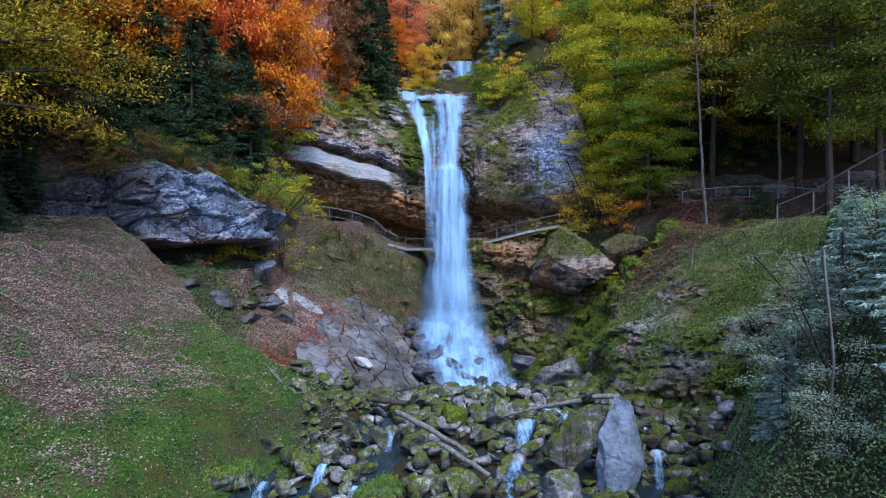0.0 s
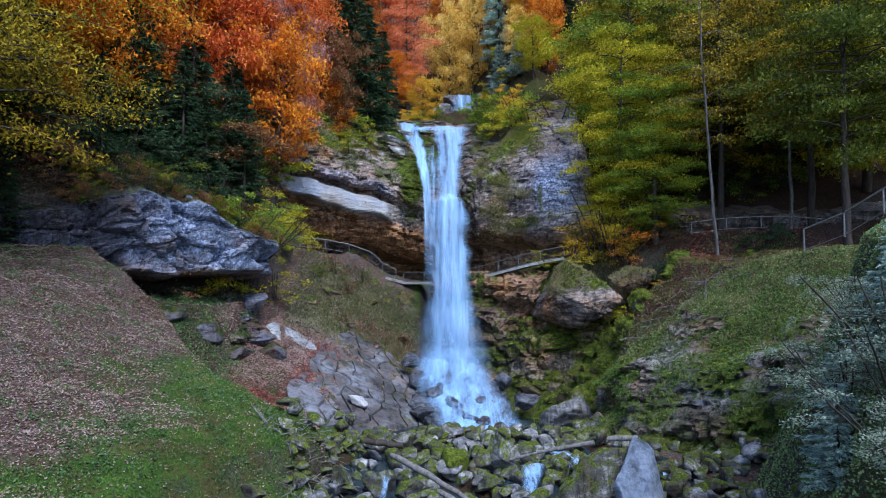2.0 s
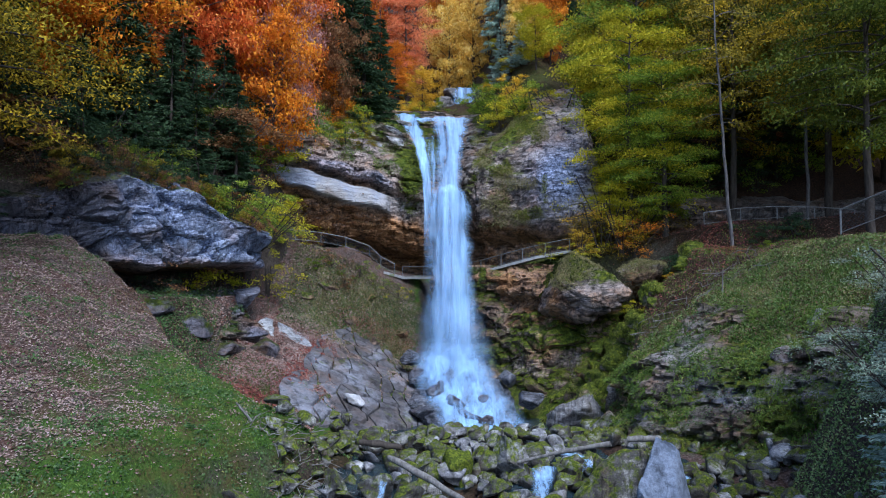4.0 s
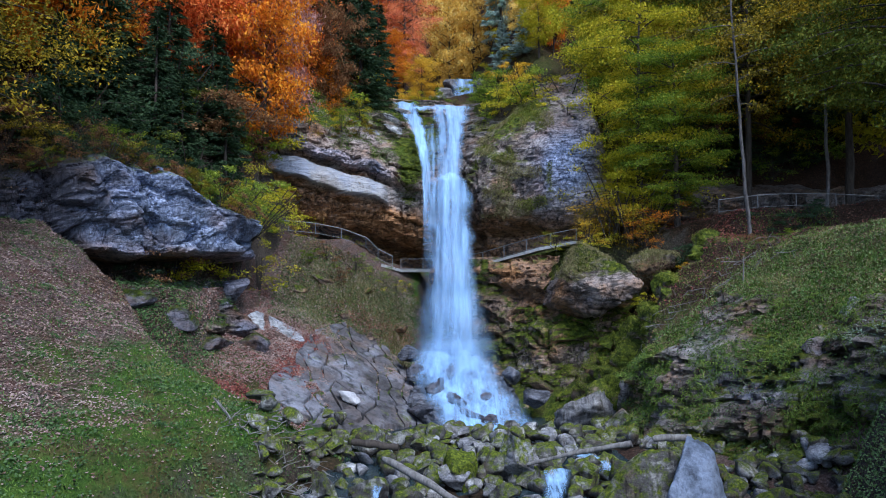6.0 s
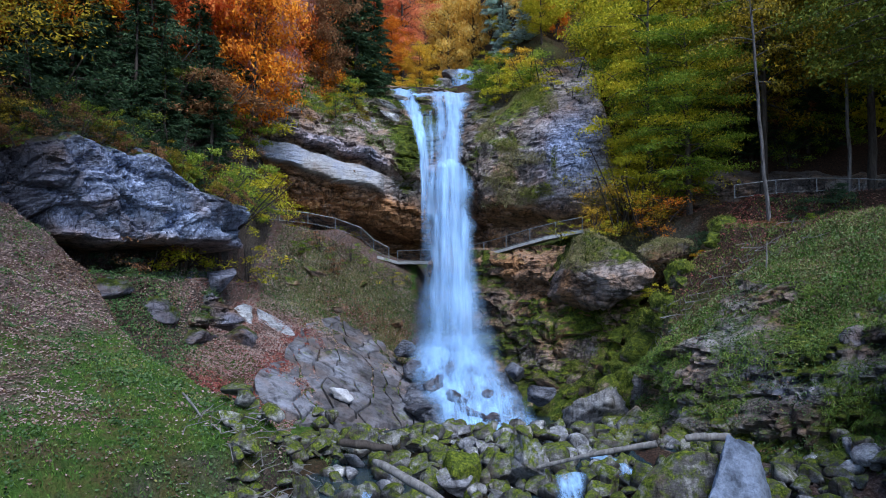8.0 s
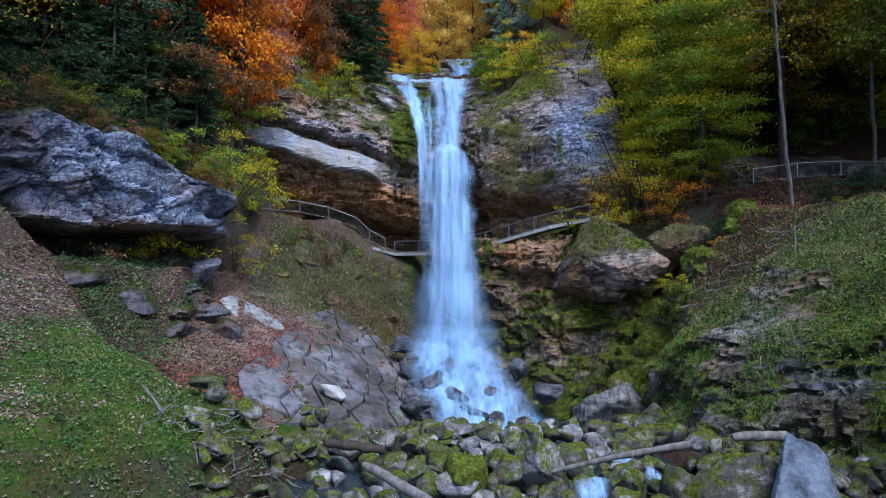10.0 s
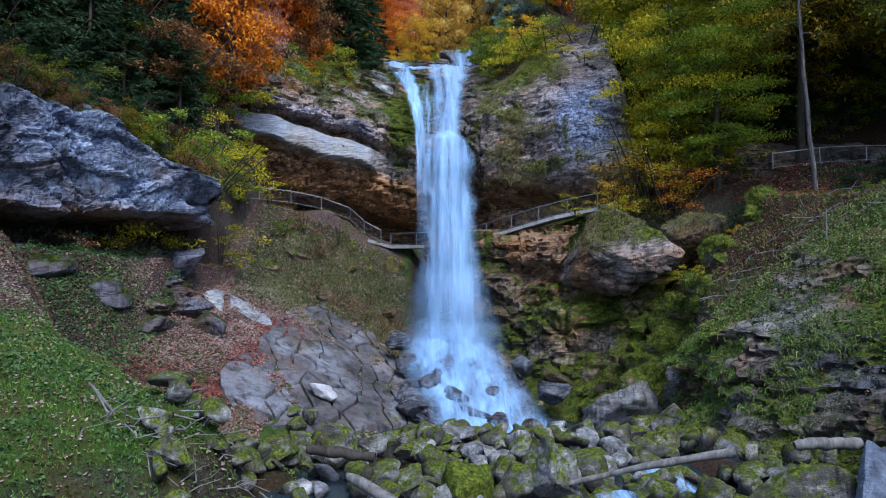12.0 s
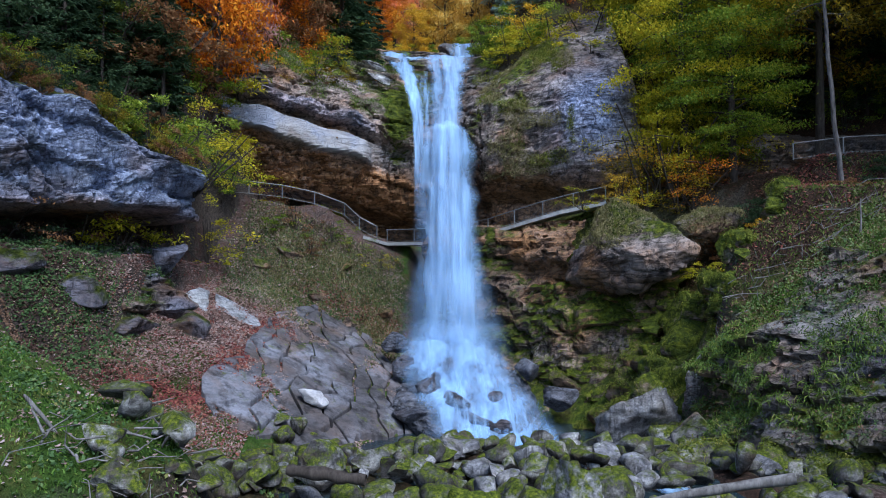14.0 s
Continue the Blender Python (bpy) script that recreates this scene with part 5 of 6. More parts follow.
KIND = {
    "beech": (16, [broadleaf(20 + i, 16, 5.6, clear=(0.08, 0.14, 0.2)[i % 3], count=11000, leaf=0.29, limbs=34, layered=0.4, full=0.5, lift=0.3) for i in range(4)]),
    "far": (16, [broadleaf(26 + i, 16, 5.4, clear=0.1, count=5500, leaf=0.5, limbs=26, twigs=6, layered=0.5, full=0.5, lift=0.3) for i in range(2)]),
    "tall": (24, [broadleaf(30 + i, 24, 7.0, clear=0.1, count=32000, leaf=0.2, limbs=56, layered=0.13, full=0.55) for i in range(2)]),
    "high": (24, [broadleaf(37 + i, 24, 7.5, clear=0.36, count=17000, leaf=0.25, limbs=40, layered=0.2, full=0.5) for i in range(2)]),
    "canopy": (24, [broadleaf(33 + i, 24, 11.0, clear=0.34, count=23000, leaf=0.2, limbs=38, twigs=13, layered=0.22, full=0.5, clump=0.17) for i in range(2)]),
    "thin": (24, [broadleaf(35 + i, 24, 3.6, clear=0.4, count=3000, leaf=0.2, limbs=22, wood=M_BIRCH, girth=0.36) for i in range(2)]),
    "shrub": (3, [broadleaf(40 + i, 3, 1.9, clear=0.08, count=2000, leaf=0.13, limbs=11, twigs=7, stems=4, layered=0.4) for i in range(4)]),
    "sparse": (3, [broadleaf(45 + i, 3, 2.0, clear=0.08, count=1300, leaf=0.12, limbs=12, twigs=6, stems=5, layered=0.35, bare=0.4) for i in range(2)]),
    "twiggy": (3, [broadleaf(48 + i, 3, 1.7, clear=0.05, count=3400, leaf=0.06, limbs=16, twigs=8, stems=6, layered=0.4, bare=0.25) for i in range(2)]),
    "spruce": (20, [spruce(50 + i, 20, 3.6, count=8000, size=1.3) for i in range(3)]),
    "sapling": (5, [spruce(55 + i, 5, 2.0, count=6000, size=0.5) for i in range(2)]),
}
NAMES = {"high": "deciduous_tree", "beech": "deciduous_tree", "far": "deciduous_tree", "canopy": "deciduous_tree", "tall": "deciduous_tree", "thin": "slender_tree", "shrub": "shrub", "sparse": "shrub", "twiggy": "shrub", "spruce": "spruce_tree", "sapling": "young_spruce"}
SAY = {"high": "tall {} tree with a bare lower trunk", "far": "{} autumn tree far up the wooded slope", "canopy": "wide {} beech spreading over the talus slope", "spruce": "dark green spruce on the wooded slope", "sapling": "young blue-green spruce on the bank", "thin": "slender grey-barked tree with sparse leaves", "shrub": "{} shrub clinging to the rocky slope",
       "sparse": "half-bare {} shrub with thin twigs", "twiggy": "fine-leaved {} shrub with many thin stems", "beech": "{} autumn beech on the wooded slope", "tall": "tall {} beech with layered branches"}


def tree(kind, x, y, tall, hue, wide=1.0, z=None, turn=None, tip=(0, 0), pick=None):
    base, models = KIND[kind]
    trunk, crown = models[(random.randrange(9) if pick is None else pick) % len(models)]
    top = new(NAMES[kind])
    k = tall / base
    z = float(rough_height(x, y)) - 0.15 if z is None else z
    top.matrix_world = Matrix.LocRotScale((x, y, z), Euler((radians(tip[0]), radians(tip[1]), random.uniform(0, 6.28) if turn is None else turn)), (k * wide, k * wide, k))
    part("trunk", trunk, top)
    c = part("crown", crown, top)
    c.material_slots[0].link = "OBJECT"
    c.material_slots[0].material = LEAF[hue]
    return tagged(top, SAY[kind].format(hue), "shrub" if kind in ("shrub", "sparse", "twiggy") else "tree", "forest trees" if kind not in ("shrub", "sparse", "twiggy") else "slope shrubs")


for row in [
    # over the talus and the overhang
    ("canopy", -28.2, 41.8, 25, "amber", 1.0, None, 0.4, (0, 0), 0), ("canopy", -35, 45, 26, "amber", 1.0), ("spruce", -21.8, 73.5, 13, "spruce", 1.3), ("spruce", -24.8, 70.5, 14, "spruce", 1.3), ("spruce", -27.5, 66.5, 13, "spruce", 1.3), ("beech", -30, 63, 19, "orange", 0.9), ("spruce", -33, 57, 15, "spruce", 1.3), ("spruce", -26, 63.5, 9, "spruce", 1.4), ("spruce", -22.5, 68, 9, "spruce", 1.4), ("spruce", -29, 60, 11, "spruce", 1.3),
    ("tall", -36, 52, 24, "green", 0.9), ("spruce", -24, 66, 14, "spruce", 1.1), ("spruce", -20, 72, 13, "spruce", 1.1), ("spruce", -28, 64, 18, "spruce", 1.1), ("beech", -34, 62, 20, "orange", 1.0),
    ("beech", -26, 74, 20, "red", 0.9), ("beech", -31, 72, 22, "orange", 1.0), ("beech", -40, 58, 22, "yellow", 1.0), ("beech", -44, 50, 22, "green", 1.0),
    # left of the crest
    ("beech", -18.2, 78, 19, "orange", 0.7, 21.5, 1.0, (0, 0), 2), ("beech", -22.8, 78.5, 22, "red", 0.85), ("beech", -17.6, 80.5, 19, "pink", 0.6, 25.0), ("beech", -15.5, 93, 11, "orange", 0.85), ("beech", -19, 90, 18, "red", 0.9), ("beech", -14, 93, 14, "russet", 0.85), ("beech", -23, 84, 19, "red", 1.0), ("beech", -22, 96, 22, "orange", 1.0),
    ("spruce", -10.4, 95.5, 19, "spruce", 1.3), ("spruce", -12.5, 99, 24, "spruce", 1.2), ("spruce", -8.6, 99, 15, "spruce", 1.2), ("spruce", -15, 101, 26, "spruce", 1.0), ("spruce", -19, 104, 26, "spruce", 1.0),
    ("tall", -5.9, 116, 23, "hazed red", 0.74), ("beech", -7.5, 113, 9, "orange", 0.9), ("beech", -10, 122, 22, "red", 0.8), ("beech", -3.2, 109, 7, "yellow", 1.0), ("beech", -16, 116, 24, "orange", 0.9),
    # above the upper step
    ("beech", 1.4, 138, 20, "gold", 0.7), ("beech", 6.0, 138, 22, "gold", 0.65), ("tall", 1, 148, 30, "orange", 0.6), ("tall", 9, 150, 32, "gold", 0.6), ("beech", 14, 140, 24, "gold", 0.7), ("spruce", 10.5, 130, 26, "hazedspruce", 0.8), ("beech", 13.6, 118, 15, "yellow", 0.6), ("beech", 16.5, 110, 14, "orange", 0.6), ("beech", 12.6, 112, 10, "gold", 0.8), ("spruce", 9, 112, 9, "bluespruce", 1.5), ("spruce", 12, 110, 8, "bluespruce", 1.5),
    ("spruce", 15, 124, 25, "spruce", 0.9), ("beech", 16, 116, 18, "orange", 0.7), ("beech", 13.5, 104, 9, "yellow-green", 1.0), ("beech", 19, 128, 26, "orange", 0.8), ("thin", 13, 112, 16, "yellow", 1.0), ("spruce", 20, 118, 28, "spruce", 1.0),
    # the beeches over the walkway
    ("tall", 18.4, 74.6, 24, "yellow-green", 0.85), ("tall", 21.6, 72.6, 18, "green", 1.05), ("high", 28.5, 73.5, 25, "amber", 0.9), ("tall", 21.5, 80, 26, "green", 0.9), ("beech", 21.5, 82, 16, "yellow-green", 1.0), ("beech", 18, 77.5, 8.5, "yellow-green", 1.1), ("tall", 23, 85, 26, "amber", 0.9), ("beech", 20, 92, 15, "yellow-green", 1.0),
    ("thin", 24.5, 63.9, 27, "olive", 0.9, None, 0.0, (0, -2.5), 0), ("high", 31, 80, 28, "deep green", 0.9), ("high", 36, 70, 26, "amber", 0.9), ("thin", 33.5, 69.5, 26, "deep green", 1.0), ("high", 38, 60, 24, "deep green", 0.9),
    ("high", 33, 59, 23, "deep green", 0.95), ("beech", 28, 90, 24, "yellow", 1.0), ("spruce", 25, 98, 28, "spruce", 1.0), ("spruce", 31, 96, 28, "spruce", 1.0), ("spruce", 38, 86, 28, "spruce", 1.1), ("spruce", 34, 88, 28, "spruce", 1.1), ("beech", 44, 74, 26, "yellow-green", 1.1), ("tall", 45, 62, 26, "green", 1.0),
    ("spruce", 42, 80, 28, "spruce", 1.1), ("spruce", 30, 79, 12, "spruce", 1.3), ("spruce", 35, 78, 12, "spruce", 1.3), ("spruce", 26, 80, 12, "spruce", 1.3),
]:
    tree(*row)
rng = np.random.RandomState(7)
for i in range(34):
    x, y = rng.uniform(-60, 65), rng.uniform(100, 190)
    if abs(x - 2) < 14 and y < 150:
        continue
    hue = str(rng.choice(["spruce", "spruce", "orange", "yellow", "red", "yellow-green"]))
    tree("spruce" if hue == "spruce" else "far", x, y, rng.uniform(18, 27), hue)

# low branches that hang over the walkway
tree("twiggy", 15.4, 73.4, 5.4, "yellow", 1.1, 13.8)
tree("twiggy", 17.4, 72.8, 5.0, "amber", 1.3, 13.6)
tree("twiggy", 18.4, 72.2, 4.2, "orange", 1.3, 13.6)
tree("twiggy", 16.6, 74.2, 6.6, "yellow-green", 1.2, 14.6)
tree("twiggy", 13.4, 73.4, 2.6, "yellow", 1.1, 14.2)
# undergrowth along the edges above the cliffs
rng = np.random.RandomState(17)
for i in range(62):
    x = rng.uniform(-36, 36)
    if -6 < x < 6.5:
        continue
    y = float(cliff_y(x)) + rng.uniform(0.6, 9)
    hue = str(rng.choice(["spruce", "spruce", "russet", "deep green"] if x < -20 else ["yellow-green", "green", "russet", "spruce", "yellow"] if x < 14 else ["spruce", "spruce", "green", "russet"]))
    tree("shrub" if rng.uniform() < 0.6 else "sparse", x, y, rng.uniform(1.8, 4.2), hue, rng.uniform(1.1, 1.6))
for i in range(34):
    x = rng.uniform(-32, -10)
    y = float(cliff_y(x)) + rng.uniform(1, 18)
    tree("shrub", x, y, rng.uniform(2.6, 5.5), str(rng.choice(["spruce", "spruce", "russet", "deep green"] if x < -19 else ["spruce", "yellow-green", "orange", "green", "russet"])), rng.uniform(1.1, 1.5))
for i in range(16):
    x = rng.uniform(-7, 12)
    y = rng.uniform(104, 128)
    if abs(x - 3 - 0.02 * (y - 100)) < 3.0:
        continue
    tree("shrub", x, y, rng.uniform(1.6, 3.2), str(rng.choice(["yellow", "yellow-green", "green"])), 1.3)
# shrubs on the ledges
for row in [("shrub", -17.0, 66.4, 3.4, "lime", 1.1, 16.0), ("twiggy", -16.8, 69.6, 5.6, "yellow-green", 0.9, 14.2, 0.3, (0, 36)), ("shrub", -18.6, 66.6, 3.4, "lime", 1.2, 16.6), ("twiggy", -17.2, 69.0, 4.4, "lime", 1.0, 14.6), ("shrub", -20.5, 66.5, 4.4, "yellow-green", 1.1), ("sparse", -22, 64.5, 3.4, "russet", 1.2),
            ("shrub", -19.2, 70.5, 3.4, "yellow-green", 1.2), ("sparse", -25, 61.5, 3.0, "russet", 1.3), ("sparse", -17.2, 74, 3.4, "yellow-green", 1.3), ("shrub", -27, 59, 3.0, "spruce", 1.3), ("shrub", -22.6, 61.8, 2.4, "spruce", 1.3), ("sparse", -29, 56.5, 3.0, "russet", 1.3),
            ("shrub", -16, 87.5, 3.6, "yellow", 1.2), ("shrub", -11, 90.5, 3.0, "yellow-green", 1.3), ("sparse", -12.6, 88.6, 3.2, "russet", 1.2), ("shrub", -10, 93.5, 3.2, "yellow", 1.0), 
            ("shrub", 5.2, 98.5, 2.4, "green", 1.5), ("shrub", 6.4, 100.5, 2.8, "lime", 1.4), ("shrub", 8.2, 98, 3.2, "green", 1.4), ("shrub", 4.6, 103, 2.2, "green", 1.5), ("shrub", 7.4, 105, 3.2, "green", 1.4), ("shrub", -4.8, 101, 2.0, "lime", 1.5), ("shrub", -7.4, 97.5, 2.2, "green", 1.4), ("shrub", -6.2, 104, 2.6, "yellow", 1.4), ("shrub", 5.6, 93.4, 1.6, "lime", 1.4), ("shrub", 6.6, 95, 2.6, "green", 1.4), ("shrub", 9, 92, 3.4, "yellow-green", 1.3), ("shrub", 11, 88, 3.2, "yellow-green", 1.3), ("sparse", 8.4, 86.5, 2.4, "yellow-green", 1.2), ("shrub", 12.6, 84, 3.0, "yellow-green", 1.2), ("shrub", 10.5, 95, 4.0, "yellow", 1.2),
            ("sparse", -9, 80.8, 2.0, "green", 1.4), ("sparse", -12, 80.5, 2.2, "russet", 1.4), ("sparse", -6.5, 81, 1.6, "green", 1.4), ("sparse", -10.5, 79.4, 1.6, "russet", 1.5), ("shrub", -13.5, 79.6, 1.4, "green", 1.4), ("sparse", -4.8, 80.4, 1.4, "yellow-green", 1.3),
            ("sparse", 10, 70.5, 1.6, "yellow-green", 1.6, 13.4), ("sparse", 13, 69.8, 1.5, "yellow-green", 1.6, 13.4), ("shrub", 17.5, 67.2, 1.4, "yellow-green", 1.4), ("shrub", 19.5, 62.5, 1.1, "yellow", 1.5), ("shrub", 27, 64.6, 2.2, "spruce", 1.6), ("shrub", 30, 64.8, 2.0, "spruce", 1.6),
            ("shrub", 23, 61.5, 0.8, "russet", 1.8), ("shrub", 26.5, 62, 0.8, "green", 1.8), ("shrub", 21, 66, 1.8, "spruce", 1.5), ("shrub", 20.6, 67.6, 2.2, "spruce", 1.4), ("shrub", 18.6, 69, 1.8, "russet", 1.5)]:
    tree(*row)
for i in range(16):
    x = -28 + i * 0.72
    tree("sparse" if i % 3 else "shrub", x, float(cliff_y(x)) - 2.2 + 0.8 * math.sin(i * 5), 2.0 + 0.8 * math.sin(i * 3), ("russet", "spruce", "spruce", "green")[i % 4], 1.4, float(roof_left(x)) + 0.3)
for i in range(13):
    x = -17.5 + 0.68 * i
    tree("sparse" if i % 3 == 0 else "shrub", x, 86.6 + 0.8 * math.sin(i * 4), 1.7 + 0.7 * math.sin(i * 2.3), ("yellow-green", "green", "russet", "olive")[i % 4], 1.4, 27.2 + 1.0 * math.sin(i * 1.7) + (0.9 if x > -10 else 0))
rng = np.random.RandomState(71)
for i in range(46):
    f, d = rng.uniform(0, 1), rng.uniform(0.2, 4.2)
    ex, ey = line(f, (0, -26.6), (0.4, -21.9), (0.8, -18.2), (1, -16.2)), line(f, (0, 52.6), (0.4, 58), (0.8, 62.4), (1, 65))
    tree("sparse" if i % 2 else "shrub", ex - 0.76 * d, ey + 0.65 * d, rng.uniform(1.0, 2.1), str(rng.choice(["russet", "russet", "spruce", "spruce", "green", "olive"])), 1.35, float(roof_left(ex - 2.2)) + 0.6 * d - 0.2, None, (rng.uniform(10, 35), rng.uniform(0, 30)))
# dark young spruces where the talus meets the wood
for row in [("spruce", -32.5, 47.5, 9, "spruce", 1.4), ("spruce", -35, 45, 10, "spruce", 1.5), ("spruce", -32.5, 53, 10, "spruce", 1.4),
            ("sapling", -30.5, 46.5, 4.2, "spruce", 1.2), ("spruce", -34.5, 49.5, 11, "spruce", 1.4)]:
    tree(*row)
# thicket on the near spur
for row in [("sapling", 12.2, 18.0, 3.4, "bluespruce", 1.1), ("sapling", 13.0, 22.5, 3.4, "bluespruce", 1.1), ("sapling", 11.4, 23.0, 2.4, "bluespruce", 1.2), ("twiggy", 11.2, 20.0, 2.4, "sage", 1.3), ("sapling", 14.8, 25.0, 3.0, "bluespruce", 1.1),
            ("sapling", 11.2, 15.6, 2.8, "bluespruce", 1.2), ("sapling", 13.8, 19.6, 2.6, "bluespruce", 1.2), ("twiggy", 15.4, 28.5, 2.0, "sage", 1.4), ("twiggy", 12.6, 24.4, 2.2, "sage", 1.4), ("twiggy", 17.0, 32.0, 1.6, "sage", 1.4), ("sapling", 10.2, 14.0, 2.4, "bluespruce", 1.2),
            ("twiggy", 12.0, 21.0, 2.8, "sage", 1.3), ("twiggy", 13.4, 26.4, 2.4, "sage", 1.4), ("twiggy", 14.2, 22.4, 2.2, "sage", 1.4), ("twiggy", 10.4, 18.4, 2.0, "sage", 1.4), ("twiggy", 16.0, 30.2, 1.4, "sage", 1.5), ("sapling", 10.6, 21.6, 1.8, "bluespruce", 1.3), ("twiggy", 9.8, 16.6, 1.8, "sage", 1.4), ("sapling", 14.2, 28.2, 1.6, "bluespruce", 1.3)]:
    tree(*row)


# ---- walkway and railings ----
def railing(points, label, tall=1.1, spacing=3.0, group="walkway railings", mesh=True):
    """Posts, rails and a mesh infill along a line on the ground."""
    p = np.asarray(points, float)
    d = np.concatenate([[0], np.cumsum(np.linalg.norm(np.diff(p, axis=0), axis=1))])
    n = max(1, round(d[-1] / spacing))
    at = np.stack([np.interp(np.linspace(0, d[-1], n + 1), d, p[:, i]) for i in range(3)], 1)
    top = tagged(new("railing"), label, "railing", group)
    for q in at:
        part("post", mesh_of("post", *tube_arrays([q, q + (0, 0, tall + 0.02)], [0.045, 0.045], 8), M_STEEL), top)
    for a, b in zip(at[:-1], at[1:]):
        for h, r in ((tall, 0.04), (tall * 0.08, 0.022)):
            part("rail", mesh_of("rail", *tube_arrays([a + (0, 0, h), b + (0, 0, h)], [r, r], 6), M_STEEL), top)
        if not mesh:
            continue
        wires = []
        ln = np.linalg.norm(b - a)
        for k in range(int((ln + tall) / 0.2)):
            s = k * 0.2
            for flip in (0, 1):
                s0, h0 = (s, 0.1) if s <= ln else (ln, 0.1 + s - ln)
                s1, h1 = (s - tall + 0.1, tall) if s - tall + 0.1 >= 0 else (0, s + 0.1)
                if h0 > tall:
                    continue
                f0, f1 = s0 / ln, s1 / ln
                if flip:
                    f0, f1 = 1 - f0, 1 - f1
                wires.append(tube_arrays([a + (b - a) * f0 + (0, 0, h0), a + (b - a) * f1 + (0, 0, min(h1, tall))], [0.0045, 0.0045], 3))
        part("wire_mesh", mesh_of("wire_mesh", *joined(wires), M_WIRE), top)
    return top


def deck(points, width, label):
    p = np.asarray(points, float)
    t = np.gradient(p, axis=0)
    n = np.stack([-t[:, 1], t[:, 0]], 1)
    n /= np.linalg.norm(n, axis=1)[:, None]
    v = []
    for side, dz in ((0, 0), (1, 0), (1, -0.28), (0, -0.28)):
        v.append(np.column_stack([p[:, :2] + n * width * side, p[:, 2] + dz]))
    v = np.stack(v, 1).reshape(-1, 3)
    k = len(p)
    f = [(a * 4 + b, a * 4 + (b + 1) % 4, a * 4 + 4 + (b + 1) % 4, a * 4 + 4 + b) for a in range(k - 1) for b in range(4)]
    m, tr, pr = material("concrete")
    tr.links.new(ramp(tr, noise_of(tr, 2.0, 5, 0.7), (0.3, 0.2), (0.7, 0.42)), pr.inputs["Base Color"])
    pr.inputs["Roughness"].default_value = 0.8
    return tagged(new("walkway", mesh_of("walkway", v, f, m, shade=False)), label, "walkway", kind="structure")


bridge = [(-6.6, 82.6, 12.7), (-4.5, 82.6, 12.1), (0, 81.4, 12.1), (3.6, 78.4, 12.5), (6.5, 76.5, 13.3), (9.2, 75.0, 14.0), (12.5, 74.0, 14.6)]
deck(bridge, 1.6, "concrete footbridge passing behind the waterfall")
railing([(-18.6, 79.6, 16.1), (-14, 81.0, 15.9), (-10.2, 82.0, 15.2), (-8.2, 82.4, 14.4)], "galvanised mesh railing along the walkway under the rock roof")
railing([(-8.2, 82.4, 14.4), (-6.6, 82.65, 12.9), (-5.4, 82.65, 12.4)], "galvanised mesh railing stepping down to the footbridge", spacing=1.5)
railing([(x, y + 0.05, z) for x, y, z in bridge[1:]], "galvanised railing of the footbridge behind the fall", spacing=2.4)
railing([(23.4, 67.6, 16.5), (24.8, 67.3, 16.7), (28.1, 67.2, 17.0), (32, 67, 17.0), (36, 66, 16.6)], "galvanised mesh railing along the wooded path", spacing=3.5)
railing([(17.6, 36.4, 13.2), (18.9, 34.2, 14.0), (19.6, 32.6, 15.0), (20.6, 30.6, 15.8), (22.5, 28, 15.9)], "galvanised mesh fence climbing the near bank", spacing=2.2)
railing([(x, y, float(rough_height(x, y))) for x, y in ((-30, 60), (-26, 63.5), (-22.6, 67.5), (-20.2, 71.5))], "thin railing of the upper path above the overhang", spacing=5.0, mesh=False)


# ---- logs and dead wood ----
def log(points, r0, r1, label, name="log", seed=0, cat="log", mat=None):
    p = np.asarray(points, float)
    k = 18
    f = np.linspace(0, 1, k)
    d = np.linspace(0, 1, len(p))
    c = np.stack([np.interp(f, d, p[:, i]) for i in range(3)], 1) + 0.25 * r0 * np.stack([vnoise(f * 6, 0, i, seed) for i in range(3)], 1)
    r = np.linspace(r0, r1, k) * (1 + 0.2 * vnoise(f * 9, 3, 0, seed))
    r[0] *= 0.6
    return tagged(new(name, mesh_of(name, *tube_arrays(c, r, 10 if r0 > 0.06 else 5), mat or M_DEAD)), label, cat, "dead wood")


log([(-2.6, 38.4, 3.0), (-0.6, 36.2, 2.5), (1.3, 34.0, 1.9)], 0.17, 0.12, "bleached log lying across the boulders", seed=1)
log([(-0.2, 34.6, 2.3), (2.2, 31.6, 1.6)], 0.15, 0.1, "bleached log wedged between boulders", seed=2)
log([(3.0, 39.5, 2.35), (5.2, 38.7, 3.1), (7.6, 37.9, 3.7)], 0.07, 0.11, "pale trunk lying over the rapid", seed=3)
log([(7.5, 34.6, 4.6), (8.8, 34.4, 4.7)], 0.13, 0.12, "broken pale log end behind the tall boulder", seed=4)
log([(-4.4, 42.2, 2.8), (-2.2, 41.8, 2.7)], 0.18, 0.15, "dark wet log among mossy boulders", seed=5, mat=M_BARK)
log([(-9.9, 39.0, 5.4), (-8.9, 39.4, 3.9)], 0.05, 0.04, "thin bleached stick leaning on a rock", "stick", 6, "stick")
rng = np.random.RandomState(31)
